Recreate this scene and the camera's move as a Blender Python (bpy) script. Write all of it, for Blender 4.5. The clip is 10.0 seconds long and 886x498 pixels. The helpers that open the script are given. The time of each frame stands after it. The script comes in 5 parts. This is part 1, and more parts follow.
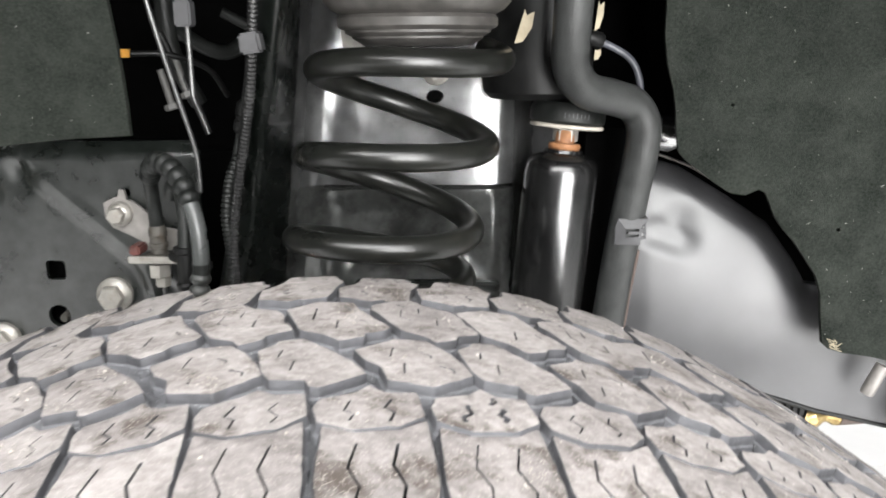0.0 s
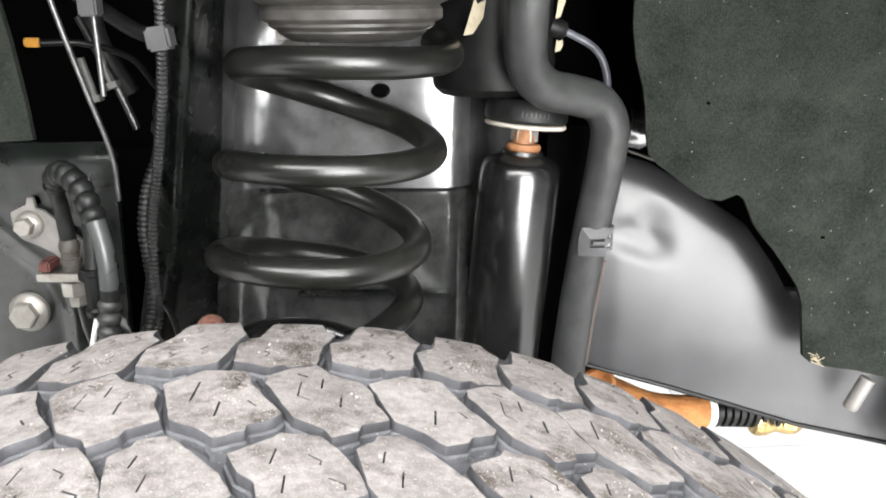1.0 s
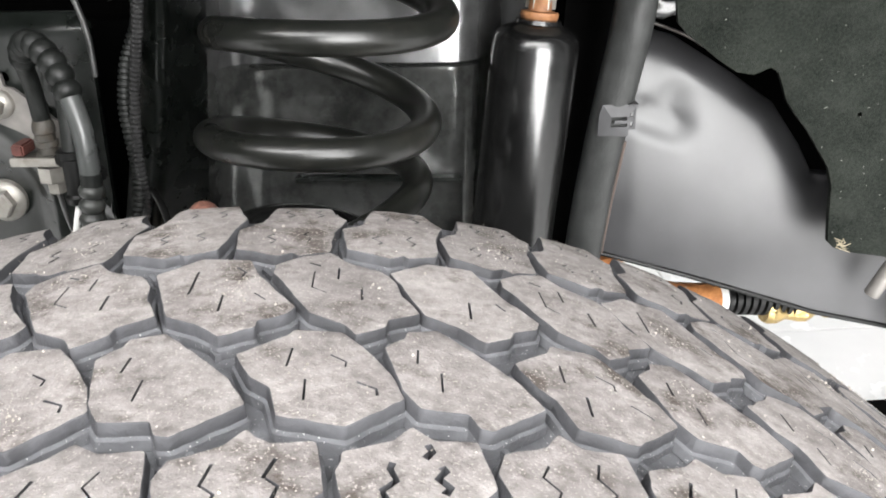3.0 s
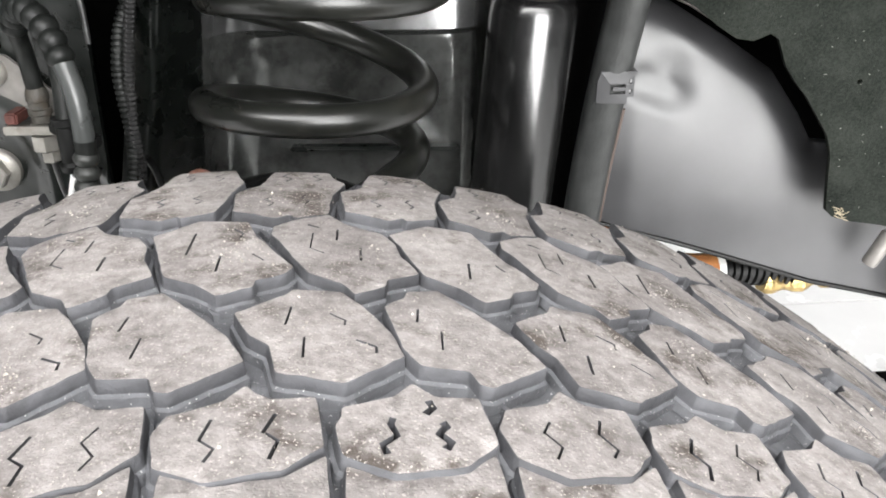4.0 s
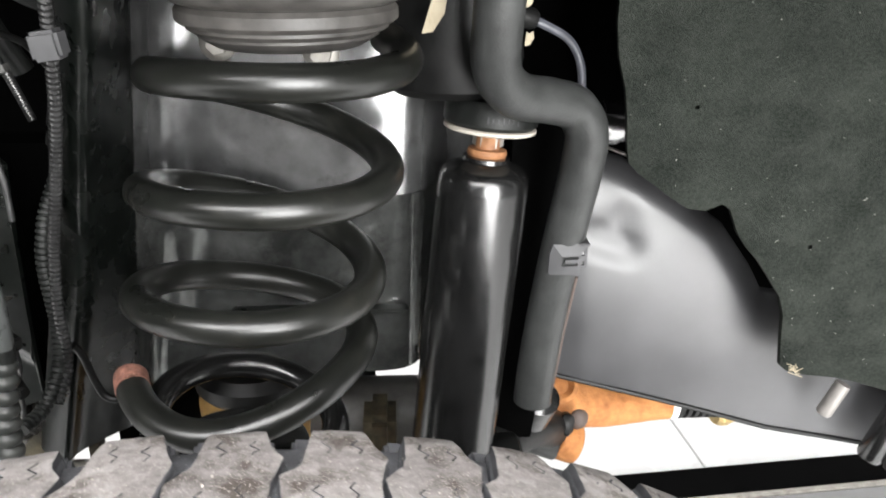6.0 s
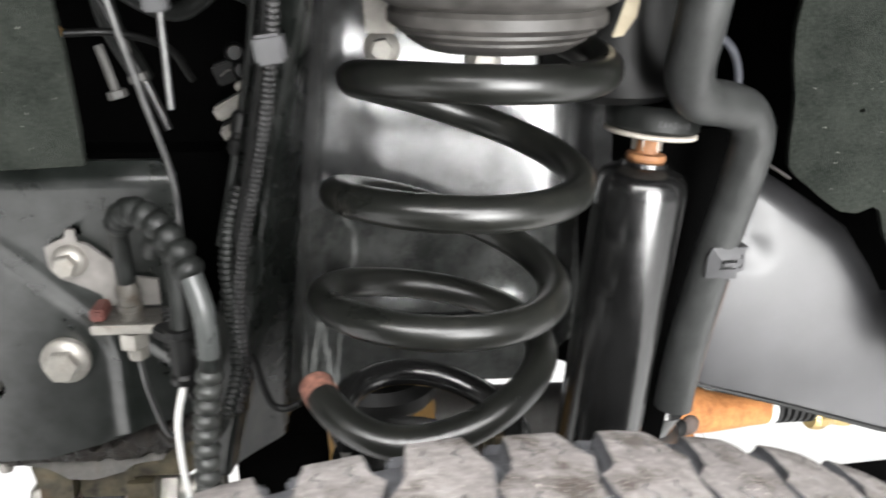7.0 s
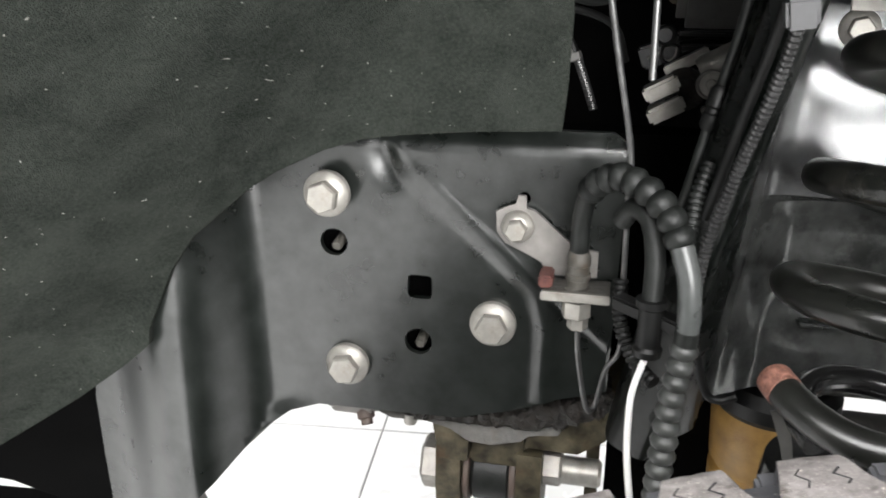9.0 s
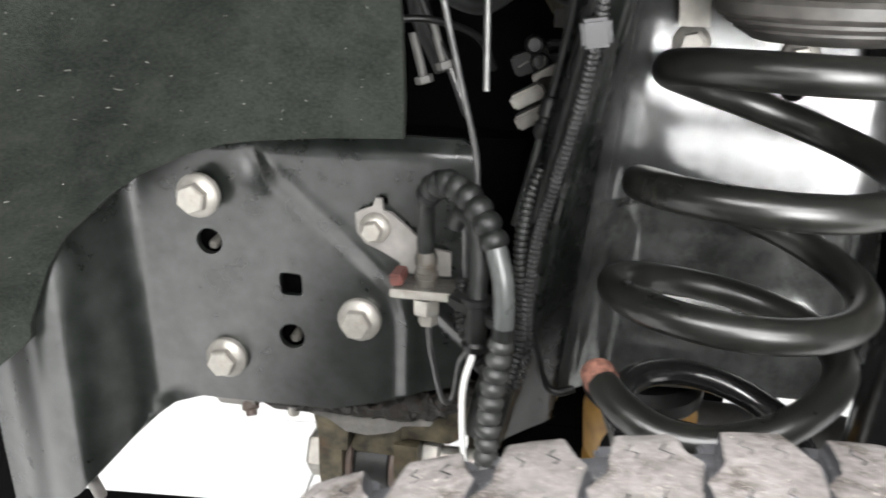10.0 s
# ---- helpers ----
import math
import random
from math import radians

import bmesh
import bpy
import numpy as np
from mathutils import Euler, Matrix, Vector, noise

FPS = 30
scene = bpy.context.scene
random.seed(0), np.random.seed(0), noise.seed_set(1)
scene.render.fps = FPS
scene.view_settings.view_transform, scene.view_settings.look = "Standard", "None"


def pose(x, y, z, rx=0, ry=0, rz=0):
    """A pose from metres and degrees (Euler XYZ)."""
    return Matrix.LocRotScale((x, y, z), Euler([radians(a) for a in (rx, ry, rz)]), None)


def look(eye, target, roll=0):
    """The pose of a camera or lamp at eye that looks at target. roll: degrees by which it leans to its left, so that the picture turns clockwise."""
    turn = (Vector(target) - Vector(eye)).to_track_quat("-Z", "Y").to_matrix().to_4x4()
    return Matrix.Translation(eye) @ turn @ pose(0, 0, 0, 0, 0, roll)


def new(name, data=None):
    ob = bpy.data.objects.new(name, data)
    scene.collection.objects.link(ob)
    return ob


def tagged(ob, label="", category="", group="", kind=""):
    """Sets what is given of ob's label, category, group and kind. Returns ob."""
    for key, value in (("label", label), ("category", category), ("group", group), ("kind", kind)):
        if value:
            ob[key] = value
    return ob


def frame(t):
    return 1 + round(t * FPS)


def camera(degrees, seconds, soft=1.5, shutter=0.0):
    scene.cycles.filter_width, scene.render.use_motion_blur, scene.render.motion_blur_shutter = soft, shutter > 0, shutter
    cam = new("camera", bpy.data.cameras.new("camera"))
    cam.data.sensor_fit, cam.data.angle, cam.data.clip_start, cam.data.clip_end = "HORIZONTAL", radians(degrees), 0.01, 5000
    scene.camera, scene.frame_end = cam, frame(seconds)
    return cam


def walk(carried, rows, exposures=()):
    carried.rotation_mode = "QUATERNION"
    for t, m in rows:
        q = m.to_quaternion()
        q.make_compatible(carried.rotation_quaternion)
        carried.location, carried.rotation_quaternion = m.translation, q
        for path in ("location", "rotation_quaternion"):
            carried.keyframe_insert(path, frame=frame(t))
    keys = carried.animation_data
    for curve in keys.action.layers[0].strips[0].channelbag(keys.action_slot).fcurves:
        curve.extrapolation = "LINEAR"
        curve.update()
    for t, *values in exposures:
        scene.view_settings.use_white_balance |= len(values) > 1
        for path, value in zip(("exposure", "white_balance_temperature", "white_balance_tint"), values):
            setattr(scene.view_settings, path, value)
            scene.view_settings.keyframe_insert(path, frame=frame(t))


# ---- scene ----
cam = camera(55.8, 10.0, soft=1.8, shutter=0.45)
PATH = [
    (0.0, 0.0096, -0.0373, 1.0166, 76.06, 0.36, 2.69),
    (0.5, 0.0261, 0.0016, 1.0270, 75.07, 0.39, 2.31),
    (1.0, 0.0332, 0.0263, 1.0347, 73.44, 0.38, 1.76),
    (1.5, 0.0119, 0.0222, 1.0321, 71.94, 0.28, 1.07),
    (2.0, -0.0074, 0.0307, 1.0266, 69.95, 0.20, 0.69),
    (2.5, -0.0036, 0.0492, 1.0172, 67.79, 0.22, 0.61),
    (3.0, 0.0186, 0.0596, 1.0182, 65.99, 0.41, 0.80),
    (4.5, 0.0175, 0.0586, 1.0119, 64.09, 0.37, 0.01),
    (5.0, 0.0242, 0.0515, 1.0164, 63.96, 0.21, -0.72),
    (5.5, 0.0364, 0.0730, 1.0584, 64.73, 0.19, -1.24),
    (5.7, 0.0327, 0.0927, 1.0722, 66.59, -0.12, -1.80),
    (6.8, -0.0604, 0.1159, 1.0657, 68.80, -0.58, -4.86),
    (7.0, -0.0884, 0.1130, 1.0647, 68.97, -0.55, -4.78),
    (7.5, -0.1560, 0.1037, 1.0571, 69.34, -0.47, -3.52),
    (8.0, -0.1929, 0.1027, 1.0476, 69.27, 1.16, 3.89),
    (8.5, -0.2122, 0.1002, 1.0418, 69.54, 1.34, 9.05),
    (9.0, -0.1958, 0.1089, 1.0418, 70.02, -0.05, 12.50),
    (9.5, -0.1669, 0.1089, 1.0492, 69.70, -0.53, 12.50),
    (10.0, -0.1210, 0.1019, 1.0535, 69.66, -0.56, 11.70),
]
walk(cam, [(t, pose(x, y, z, rx, ry, rz)) for t, x, y, z, rx, ry, rz in PATH], [(0.0, 0.28), (0.5, 0.46), (1.5, 0.50), (2.5, 0.30), (3.0, 0.20), (5.5, 0.20), (5.7, 0.38), (7.0, 0.50), (7.5, 0.58), (8.5, 0.38), (9.5, 0.38), (10.0, 0.55)])
# ---- world and lights ----
world = bpy.data.worlds.new("world")
scene.world = world
world.use_nodes = True
world.node_tree.nodes["Background"].inputs[0].default_value = (0.85, 0.92, 1.0, 1)
world.node_tree.nodes["Background"].inputs[1].default_value = 0.25


def area_lamp(name, eye, target, sx, sy, power, colour=(1, 0.99, 0.985)):
    data = bpy.data.lights.new(name, "AREA")
    data.shape, data.size, data.size_y, data.energy, data.color = "RECTANGLE", sx, sy, power, colour
    ob = new(name, data)
    ob.matrix_world = look(eye, target)
    return ob


# daylight through an assumed tall workshop door, and unseen ceiling lamps added as fill
area_lamp("door_light", (1.65, -3.87, 1.38), (1.65, 0.5, 1.38), 2.9, 2.5, 450, (1.0, 0.995, 0.985))
area_lamp("added_ceiling_lamp", (0.3, -1.9, 2.65), (0.3, -1.7, 0.0), 3.0, 1.4, 170)
area_lamp("added_ceiling_lamp", (0.5, -0.75, 2.65), (0.4, -0.3, 0.8), 2.4, 0.3, 45)
area_lamp("added_ceiling_lamp", (-1.7, -1.6, 2.65), (-1.4, -1.3, 0.0), 1.6, 0.8, 75)
area_lamp("added_ceiling_lamp", (1.4, 2.6, 2.65), (1.0, 2.0, 0.0), 2.4, 0.8, 34)
area_lamp("added_ceiling_lamp", (-1.4, 2.6, 2.65), (-1.2, 2.0, 0.0), 2.4, 0.8, 70)


# ---- materials ----
def node_material(name):
    m = bpy.data.materials.new(name)
    m.use_nodes = True
    return m, m.node_tree, m.node_tree.nodes["Principled BSDF"]


def surface(name, dark, light, scale=60, rough=(0.4, 0.55), metal=0.0, grain=600, bump=0.15, specks=0.0, speck_colour=(0.6, 0.6, 0.58), piece=0.0, coat=0.0, patch=9.0, spec=0.5, depth=0.001, dirt=None, relief=0.0, soil=(0.525, 0.60, 0.85), gloss=None):
    """Two scales of variation in colour and roughness, fine relief, and optional dust specks."""
    m, tree, bsdf = node_material(name)
    n, ln = tree.nodes, tree.links
    tc = n.new("ShaderNodeTexCoord")
    big = n.new("ShaderNodeTexNoise")
    big.inputs["Scale"].default_value, big.inputs["Detail"].default_value = patch, 5
    mid = n.new("ShaderNodeTexNoise")
    mid.inputs["Scale"].default_value, mid.inputs["Detail"].default_value = scale, 6
    fine = n.new("ShaderNodeTexNoise")
    fine.inputs["Scale"].default_value, fine.inputs["Detail"].default_value = grain, 3
    where = tc.outputs["Object"]
    if piece:
        info = n.new("ShaderNodeObjectInfo")
        shift = n.new("ShaderNodeVectorMath")
        shift.operation = "MULTIPLY_ADD"
        shift.inputs[1].default_value = (7.0, 3.0, 5.0)
        ln.new(info.outputs["Random"], shift.inputs[0])
        ln.new(where, shift.inputs[2])
        where = shift.outputs[0]
    for t in (big, mid, fine):
        ln.new(where, t.inputs["Vector"])
    add = n.new("ShaderNodeMath")
    add.operation = "MULTIPLY_ADD"
    add.inputs[1].default_value = 0.5
    ln.new(big.outputs[0], add.inputs[0])
    half = n.new("ShaderNodeMath")
    half.operation = "MULTIPLY"
    half.inputs[1].default_value = 0.5
    ln.new(mid.outputs[0], half.inputs[0])
    ln.new(half.outputs[0], add.inputs[2])
    ramp = n.new("ShaderNodeValToRGB")
    ramp.color_ramp.elements[0].position, ramp.color_ramp.elements[1].position = 0.32, 0.68
    ramp.color_ramp.elements[0].color, ramp.color_ramp.elements[1].color = (*dark, 1), (*light, 1)
    ln.new(add.outputs[0], ramp.inputs[0])
    colour = ramp.outputs[0]
    if piece:
        mr = n.new("ShaderNodeMapRange")
        mr.inputs[3].default_value, mr.inputs[4].default_value = 1 - piece, 1 + piece
        ln.new(info.outputs["Random"], mr.inputs[0])
        mul = n.new("ShaderNodeMix")
        mul.data_type, mul.blend_type = "RGBA", "MULTIPLY"
        mul.inputs[0].default_value = 1
        ln.new(colour, mul.inputs[6])
        ln.new(mr.outputs[0], mul.inputs[7])
        colour = mul.outputs[2]
    if dirt:
        dn = n.new("ShaderNodeTexNoise")
        dn.inputs["Scale"].default_value, dn.inputs["Detail"].default_value, dn.inputs["Roughness"].default_value = 42, 6, 0.68
        ln.new(where, dn.inputs["Vector"])
        dm = n.new("ShaderNodeMapRange")
        dm.inputs[1].default_value, dm.inputs[2].default_value, dm.inputs[4].default_value = soil
        ln.new(dn.outputs[0], dm.inputs[0])
        soiled = dm.outputs[0]
        dx = n.new("ShaderNodeMix")
        dx.data_type = "RGBA"
        dx.inputs[7].default_value = (*dirt, 1)
        ln.new(dm.outputs[0], dx.inputs[0])
        ln.new(colour, dx.inputs[6])
        colour = dx.outputs[2]
    if specks:
        sp = n.new("ShaderNodeTexNoise")
        sp.inputs["Scale"].default_value, sp.inputs["Detail"].default_value = 1350, 2
        ln.new(where, sp.inputs["Vector"])
        cut = n.new("ShaderNodeMapRange")
        cut.inputs[1].default_value, cut.inputs[2].default_value, cut.inputs[4].default_value = 0.70 - 0.1 * specks, 0.78 - 0.1 * specks, 0.75
        ln.new(sp.outputs[0], cut.inputs[0])
        if dirt:
            # pale grit lies mostly in the soiled patches
            thin = n.new("ShaderNodeMath")
            thin.operation = "MULTIPLY_ADD"
            thin.inputs[1].default_value, thin.inputs[2].default_value = 0.65, 0.35
            ln.new(soiled, thin.inputs[0])
            grit = n.new("ShaderNodeMath")
            grit.operation = "MULTIPLY"
            ln.new(cut.outputs[0], grit.inputs[0])
            ln.new(thin.outputs[0], grit.inputs[1])
        mix = n.new("ShaderNodeMix")
        mix.data_type = "RGBA"
        mix.inputs[7].default_value = (*speck_colour, 1)
        ln.new(grit.outputs[0] if dirt else cut.outputs[0], mix.inputs[0])
        ln.new(colour, mix.inputs[6])
        colour = mix.outputs[2]
    ln.new(colour, bsdf.inputs["Base Color"])
    rr = n.new("ShaderNodeMapRange")
    rr.inputs[1].default_value, rr.inputs[2].default_value = 0.3, 0.7
    rr.inputs[3].default_value, rr.inputs[4].default_value = rough
    ln.new(add.outputs[0], rr.inputs[0])
    ln.new(rr.outputs[0], bsdf.inputs["Roughness"])
    bsdf.inputs["Metallic"].default_value = metal
    bsdf.inputs["Coat Weight"].default_value = coat
    bsdf.inputs["Specular IOR Level"].default_value = spec
    if gloss:
        gl = n.new("ShaderNodeMapRange")
        gl.inputs[1].default_value, gl.inputs[2].default_value = 0.40, 0.60
        gl.inputs[3].default_value, gl.inputs[4].default_value = gloss
        ln.new(add.outputs[0], gl.inputs[0])
        ln.new(gl.outputs[0], bsdf.inputs["Specular IOR Level"])
    bp = n.new("ShaderNodeBump")
    bp.inputs["Strength"].default_value, bp.inputs["Distance"].default_value = bump, depth
    ln.new(fine.outputs[0], bp.inputs["Height"])
    if relief:
        dents = n.new("ShaderNodeBump")
        dents.inputs["Strength"].default_value, dents.inputs["Distance"].default_value = 0.8, relief
        ln.new(mid.outputs[0], dents.inputs["Height"])
        ln.new(dents.outputs[0], bp.inputs["Normal"])
    ln.new(bp.outputs[0], bsdf.inputs["Normal"])
    return m


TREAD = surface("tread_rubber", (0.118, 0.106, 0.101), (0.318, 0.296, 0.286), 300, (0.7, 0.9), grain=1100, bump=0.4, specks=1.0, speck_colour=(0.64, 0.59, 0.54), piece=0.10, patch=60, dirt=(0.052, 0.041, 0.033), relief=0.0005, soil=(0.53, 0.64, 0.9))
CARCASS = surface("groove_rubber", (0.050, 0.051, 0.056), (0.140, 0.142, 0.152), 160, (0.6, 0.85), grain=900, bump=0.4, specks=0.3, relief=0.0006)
# less dusty than the tops, with some of the walls' shade in the colour
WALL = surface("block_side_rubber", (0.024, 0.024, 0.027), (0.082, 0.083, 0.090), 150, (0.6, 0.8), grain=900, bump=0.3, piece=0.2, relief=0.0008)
FELT = surface("felt", (0.0082, 0.0102, 0.0084), (0.0415, 0.0468, 0.0400), 620, (0.95, 1.0), grain=1500, bump=1.0, specks=0.12, speck_colour=(0.18, 0.18, 0.165), patch=24, spec=0.1, depth=0.002, dirt=(0.047, 0.052, 0.045), soil=(0.46, 0.75, 0.6))
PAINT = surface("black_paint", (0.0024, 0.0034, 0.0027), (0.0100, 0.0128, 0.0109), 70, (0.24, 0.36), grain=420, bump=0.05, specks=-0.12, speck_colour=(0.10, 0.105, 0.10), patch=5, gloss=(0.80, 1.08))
SPRING = surface("spring_coating", (0.0035, 0.0040, 0.0034), (0.014, 0.0145, 0.0125), 50, (0.24, 0.38), grain=500, bump=0.08, patch=18, spec=0.6, dirt=(0.036, 0.033, 0.028), soil=(0.56, 0.72, 0.55))
PANEL = surface("satin_grey_panel", (0.029, 0.029, 0.031), (0.050, 0.050, 0.053), 30, (0.34, 0.46), grain=350, bump=0.04, patch=14, spec=0.68, specks=-0.25, speck_colour=(0.2, 0.2, 0.2))
# gloss black paint, its reflected light put into a grey metal colour
TOWER = surface("tower_black_paint_sheen", (0.20, 0.204, 0.204), (0.35, 0.353, 0.353), 90, (0.15, 0.28), metal=0.7, grain=400, bump=0.04, patch=14, spec=0.6, dirt=(0.13, 0.132, 0.13), soil=(0.55, 0.70, 0.7))
# the same paint under real grime, with a dimmer sheen in the colour
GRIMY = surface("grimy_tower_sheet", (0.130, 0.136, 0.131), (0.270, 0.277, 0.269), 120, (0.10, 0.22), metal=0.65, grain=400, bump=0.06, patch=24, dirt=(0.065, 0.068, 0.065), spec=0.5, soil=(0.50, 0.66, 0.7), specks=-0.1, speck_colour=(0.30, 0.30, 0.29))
SHOCK = surface("shock_gloss_black", (0.003, 0.003, 0.003), (0.009, 0.009, 0.009), 60, (0.17, 0.27), grain=300, bump=0.05, spec=1.0, patch=40, specks=-0.2, speck_colour=(0.02, 0.02, 0.02))
PLASTIC = surface("black_plastic", (0.0022, 0.0022, 0.0022), (0.0075, 0.0078, 0.0075), 80, (0.36, 0.55), grain=600, bump=0.1, spec=0.3)
HOSE = surface("rubber_hose", (0.0035, 0.0041, 0.0038), (0.0170, 0.0185, 0.0172), 130, (0.38, 0.60), grain=700, bump=0.2, patch=40, spec=0.3)
ZINC = surface("zinc", (0.24, 0.230, 0.208), (0.44, 0.42, 0.385), 160, (0.34, 0.52), metal=0.5, grain=800, bump=0.18, patch=60, dirt=(0.16, 0.135, 0.105), soil=(0.54, 0.70, 0.6))
RUSTY = surface("rusty_nut_steel", (0.14, 0.055, 0.022), (0.40, 0.19, 0.08), 200, (0.5, 0.8), grain=700, bump=0.4, patch=90, relief=0.001)
STEEL = surface("bare_steel", (0.09, 0.09, 0.09), (0.20, 0.20, 0.198), 120, (0.32, 0.48), metal=0.8, grain=700, bump=0.08)
CHROME = surface("polished_steel", (0.42, 0.42, 0.42), (0.6, 0.6, 0.6), 120, (0.18, 0.3), metal=0.95, grain=700, bump=0.05)
BREATH = surface("smoky_clear_tube", (0.05, 0.052, 0.062), (0.10, 0.104, 0.12), 120, (0.12, 0.22), grain=500, bump=0.05, spec=0.8)
CUPRUBBER = surface("dusty_seat_rubber", (0.030, 0.028, 0.026), (0.085, 0.080, 0.074), 120, (0.4, 0.6), grain=600, bump=0.2, patch=30)
WASHER = surface("dirty_cream_washer", (0.34, 0.30, 0.25), (0.58, 0.54, 0.48), 180, (0.5, 0.7), grain=600, bump=0.2, patch=80)
SLEEVE = surface("foam_sleeve", (0.020, 0.021, 0.0205), (0.046, 0.048, 0.047), 120, (0.36, 0.52), grain=700, bump=0.25, patch=25)
BRACKET = surface("grey_bracket", (0.16, 0.15, 0.14), (0.28, 0.265, 0.25), 120, (0.4, 0.55), metal=0.4, grain=700, bump=0.1)
RUST = surface("rust_orange", (0.30, 0.105, 0.03), (0.62, 0.27, 0.09), 160, (0.7, 0.9), grain=500, bump=0.5, patch=60, relief=0.002, specks=0.1, speck_colour=(0.7, 0.5, 0.3))
REDCAP = surface("red_primer", (0.060, 0.022, 0.016), (0.36, 0.17, 0.125), 420, (0.45, 0.7), grain=900, bump=0.5, patch=180, relief=0.0012, specks=0.3, speck_colour=(0.55, 0.36, 0.28))
OLIVE = surface("worn_olive_steel", (0.012, 0.010, 0.006), (0.105, 0.090, 0.056), 120, (0.35, 0.6), metal=0.2, grain=500, bump=0.3, patch=60, relief=0.001, dirt=(0.060, 0.030, 0.012), soil=(0.55, 0.68, 0.7))
YELLOW = surface("yellow_rubber", (0.20, 0.105, 0.025), (0.46, 0.27, 0.075), 90, (0.4, 0.65), grain=500, bump=0.2, patch=30, relief=0.001)
WHITE = surface("white_plastic", (0.72, 0.72, 0.70), (0.85, 0.85, 0.83), 60, (0.35, 0.5), grain=400, bump=0.05)
AMBER = surface("amber_plastic", (0.55, 0.25, 0.04), (0.80, 0.44, 0.09), 90, (0.3, 0.5), grain=400, bump=0.05)
CREAM = surface("cream_label", (0.24, 0.20, 0.13), (0.42, 0.37, 0.27), 90, (0.6, 0.8), grain=400, bump=0.3, relief=0.002)
CLIPGREY = surface("grey_clip_plastic", (0.050, 0.050, 0.052), (0.085, 0.085, 0.088), 90, (0.45, 0.6), grain=500, bump=0.08, spec=0.3)
SMOKE = surface("smoky_hose_sleeve", (0.022, 0.024, 0.024), (0.066, 0.070, 0.068), 120, (0.20, 0.34), grain=500, bump=0.08)
GUNK = surface("oily_dirt", (0.0012, 0.0010, 0.0008), (0.024, 0.018, 0.013), 260, (0.4, 0.85), grain=900, bump=0.8, patch=90, relief=0.003)
DULLRED = surface("dull_red_paint", (0.045, 0.014, 0.011), (0.13, 0.045, 0.036), 300, (0.5, 0.7), grain=600, bump=0.3, patch=90)
WORN = surface("worn_flange_steel", (0.026, 0.024, 0.020), (0.095, 0.090, 0.080), 160, (0.42, 0.62), grain=700, bump=0.3, patch=70, relief=0.001, spec=0.4, dirt=(0.055, 0.038, 0.024), soil=(0.54, 0.66, 0.6))
LOOM = surface("conduit_plastic", (0.012, 0.012, 0.012), (0.034, 0.034, 0.034), 80, (0.20, 0.32), grain=600, bump=0.05, spec=0.9)
BRASS = surface("brass_foil", (0.34, 0.23, 0.08), (0.6, 0.46, 0.22), 120, (0.25, 0.4), metal=0.9, grain=200, bump=0.6, relief=0.004)
BROWN = surface("brown_pipe", (0.065, 0.046, 0.038), (0.125, 0.092, 0.078), 60, (0.5, 0.7), grain=400, bump=0.15)
# near-black that paints unlit depths into the colour; also the black floor strip
SHADE_AND_RUBBER_BLACK = surface("shade_and_rubber_black", (0.0005, 0.0005, 0.0005), (0.002, 0.002, 0.002), 20, (0.9, 1.0), grain=200, bump=0.2, spec=0.04)
TILE = surface("white_floor_tile", (0.74, 0.74, 0.735), (0.80, 0.80, 0.795), 12, (0.2, 0.32), grain=200, bump=0.01, piece=0.02, patch=3)
GROUT = surface("grey_grout", (0.16, 0.16, 0.155), (0.24, 0.24, 0.235), 60, (0.8, 0.9))
WALLPAINT = surface("grey_wall_paint", (0.10, 0.102, 0.105), (0.145, 0.147, 0.15), 8, (0.7, 0.8), grain=200, bump=0.05)
MAT = surface("grey_mat", (0.15, 0.15, 0.15), (0.21, 0.21, 0.21), 30, (0.45, 0.6), grain=300, bump=0.2)
RIBGREY = surface("ribbed_grey_sleeve", (0.014, 0.0155, 0.0145), (0.048, 0.050, 0.047), 140, (0.35, 0.55), grain=700, bump=0.12)
FORGING = surface("dark_axle_casting", (0.060, 0.058, 0.055), (0.13, 0.127, 0.12), 90, (0.45, 0.65), grain=500, bump=0.2, patch=30)
GRIT = surface("pale_grit", (0.16, 0.145, 0.125), (0.56, 0.52, 0.47), 900, (0.6, 0.85), grain=1500, bump=0.2, patch=700)
LINT = surface("lint", (0.22, 0.22, 0.20), (0.42, 0.42, 0.39), 90, (0.9, 1.0))


# ---- mesh helpers ----
def part(name, bm, material, parent=None, label="", smooth=35):
    me = bpy.data.meshes.new(name)
    bm.normal_update()
    bm.to_mesh(me)
    bm.free()
    me.materials.append(material)
    if smooth:
        for p in me.polygons:
            p.use_smooth = True
        me.set_sharp_from_angle(angle=radians(smooth))
    ob = new(name, me)
    if parent:
        ob.parent = parent
    if label:
        tagged(ob, label)
    return ob


def thing(name, label, category, at=(0, 0, 0), group="", kind=""):
    ob = new(name)
    ob.location = at
    ob.empty_display_size = 0.02
    bpy.context.view_layer.update()
    return tagged(ob, label, category, group, kind)


def keep(ob, parent):
    """Parents ob without moving it in the world."""
    ob.parent = parent
    ob.matrix_parent_inverse = Matrix.Translation(parent.location).inverted()
    return ob


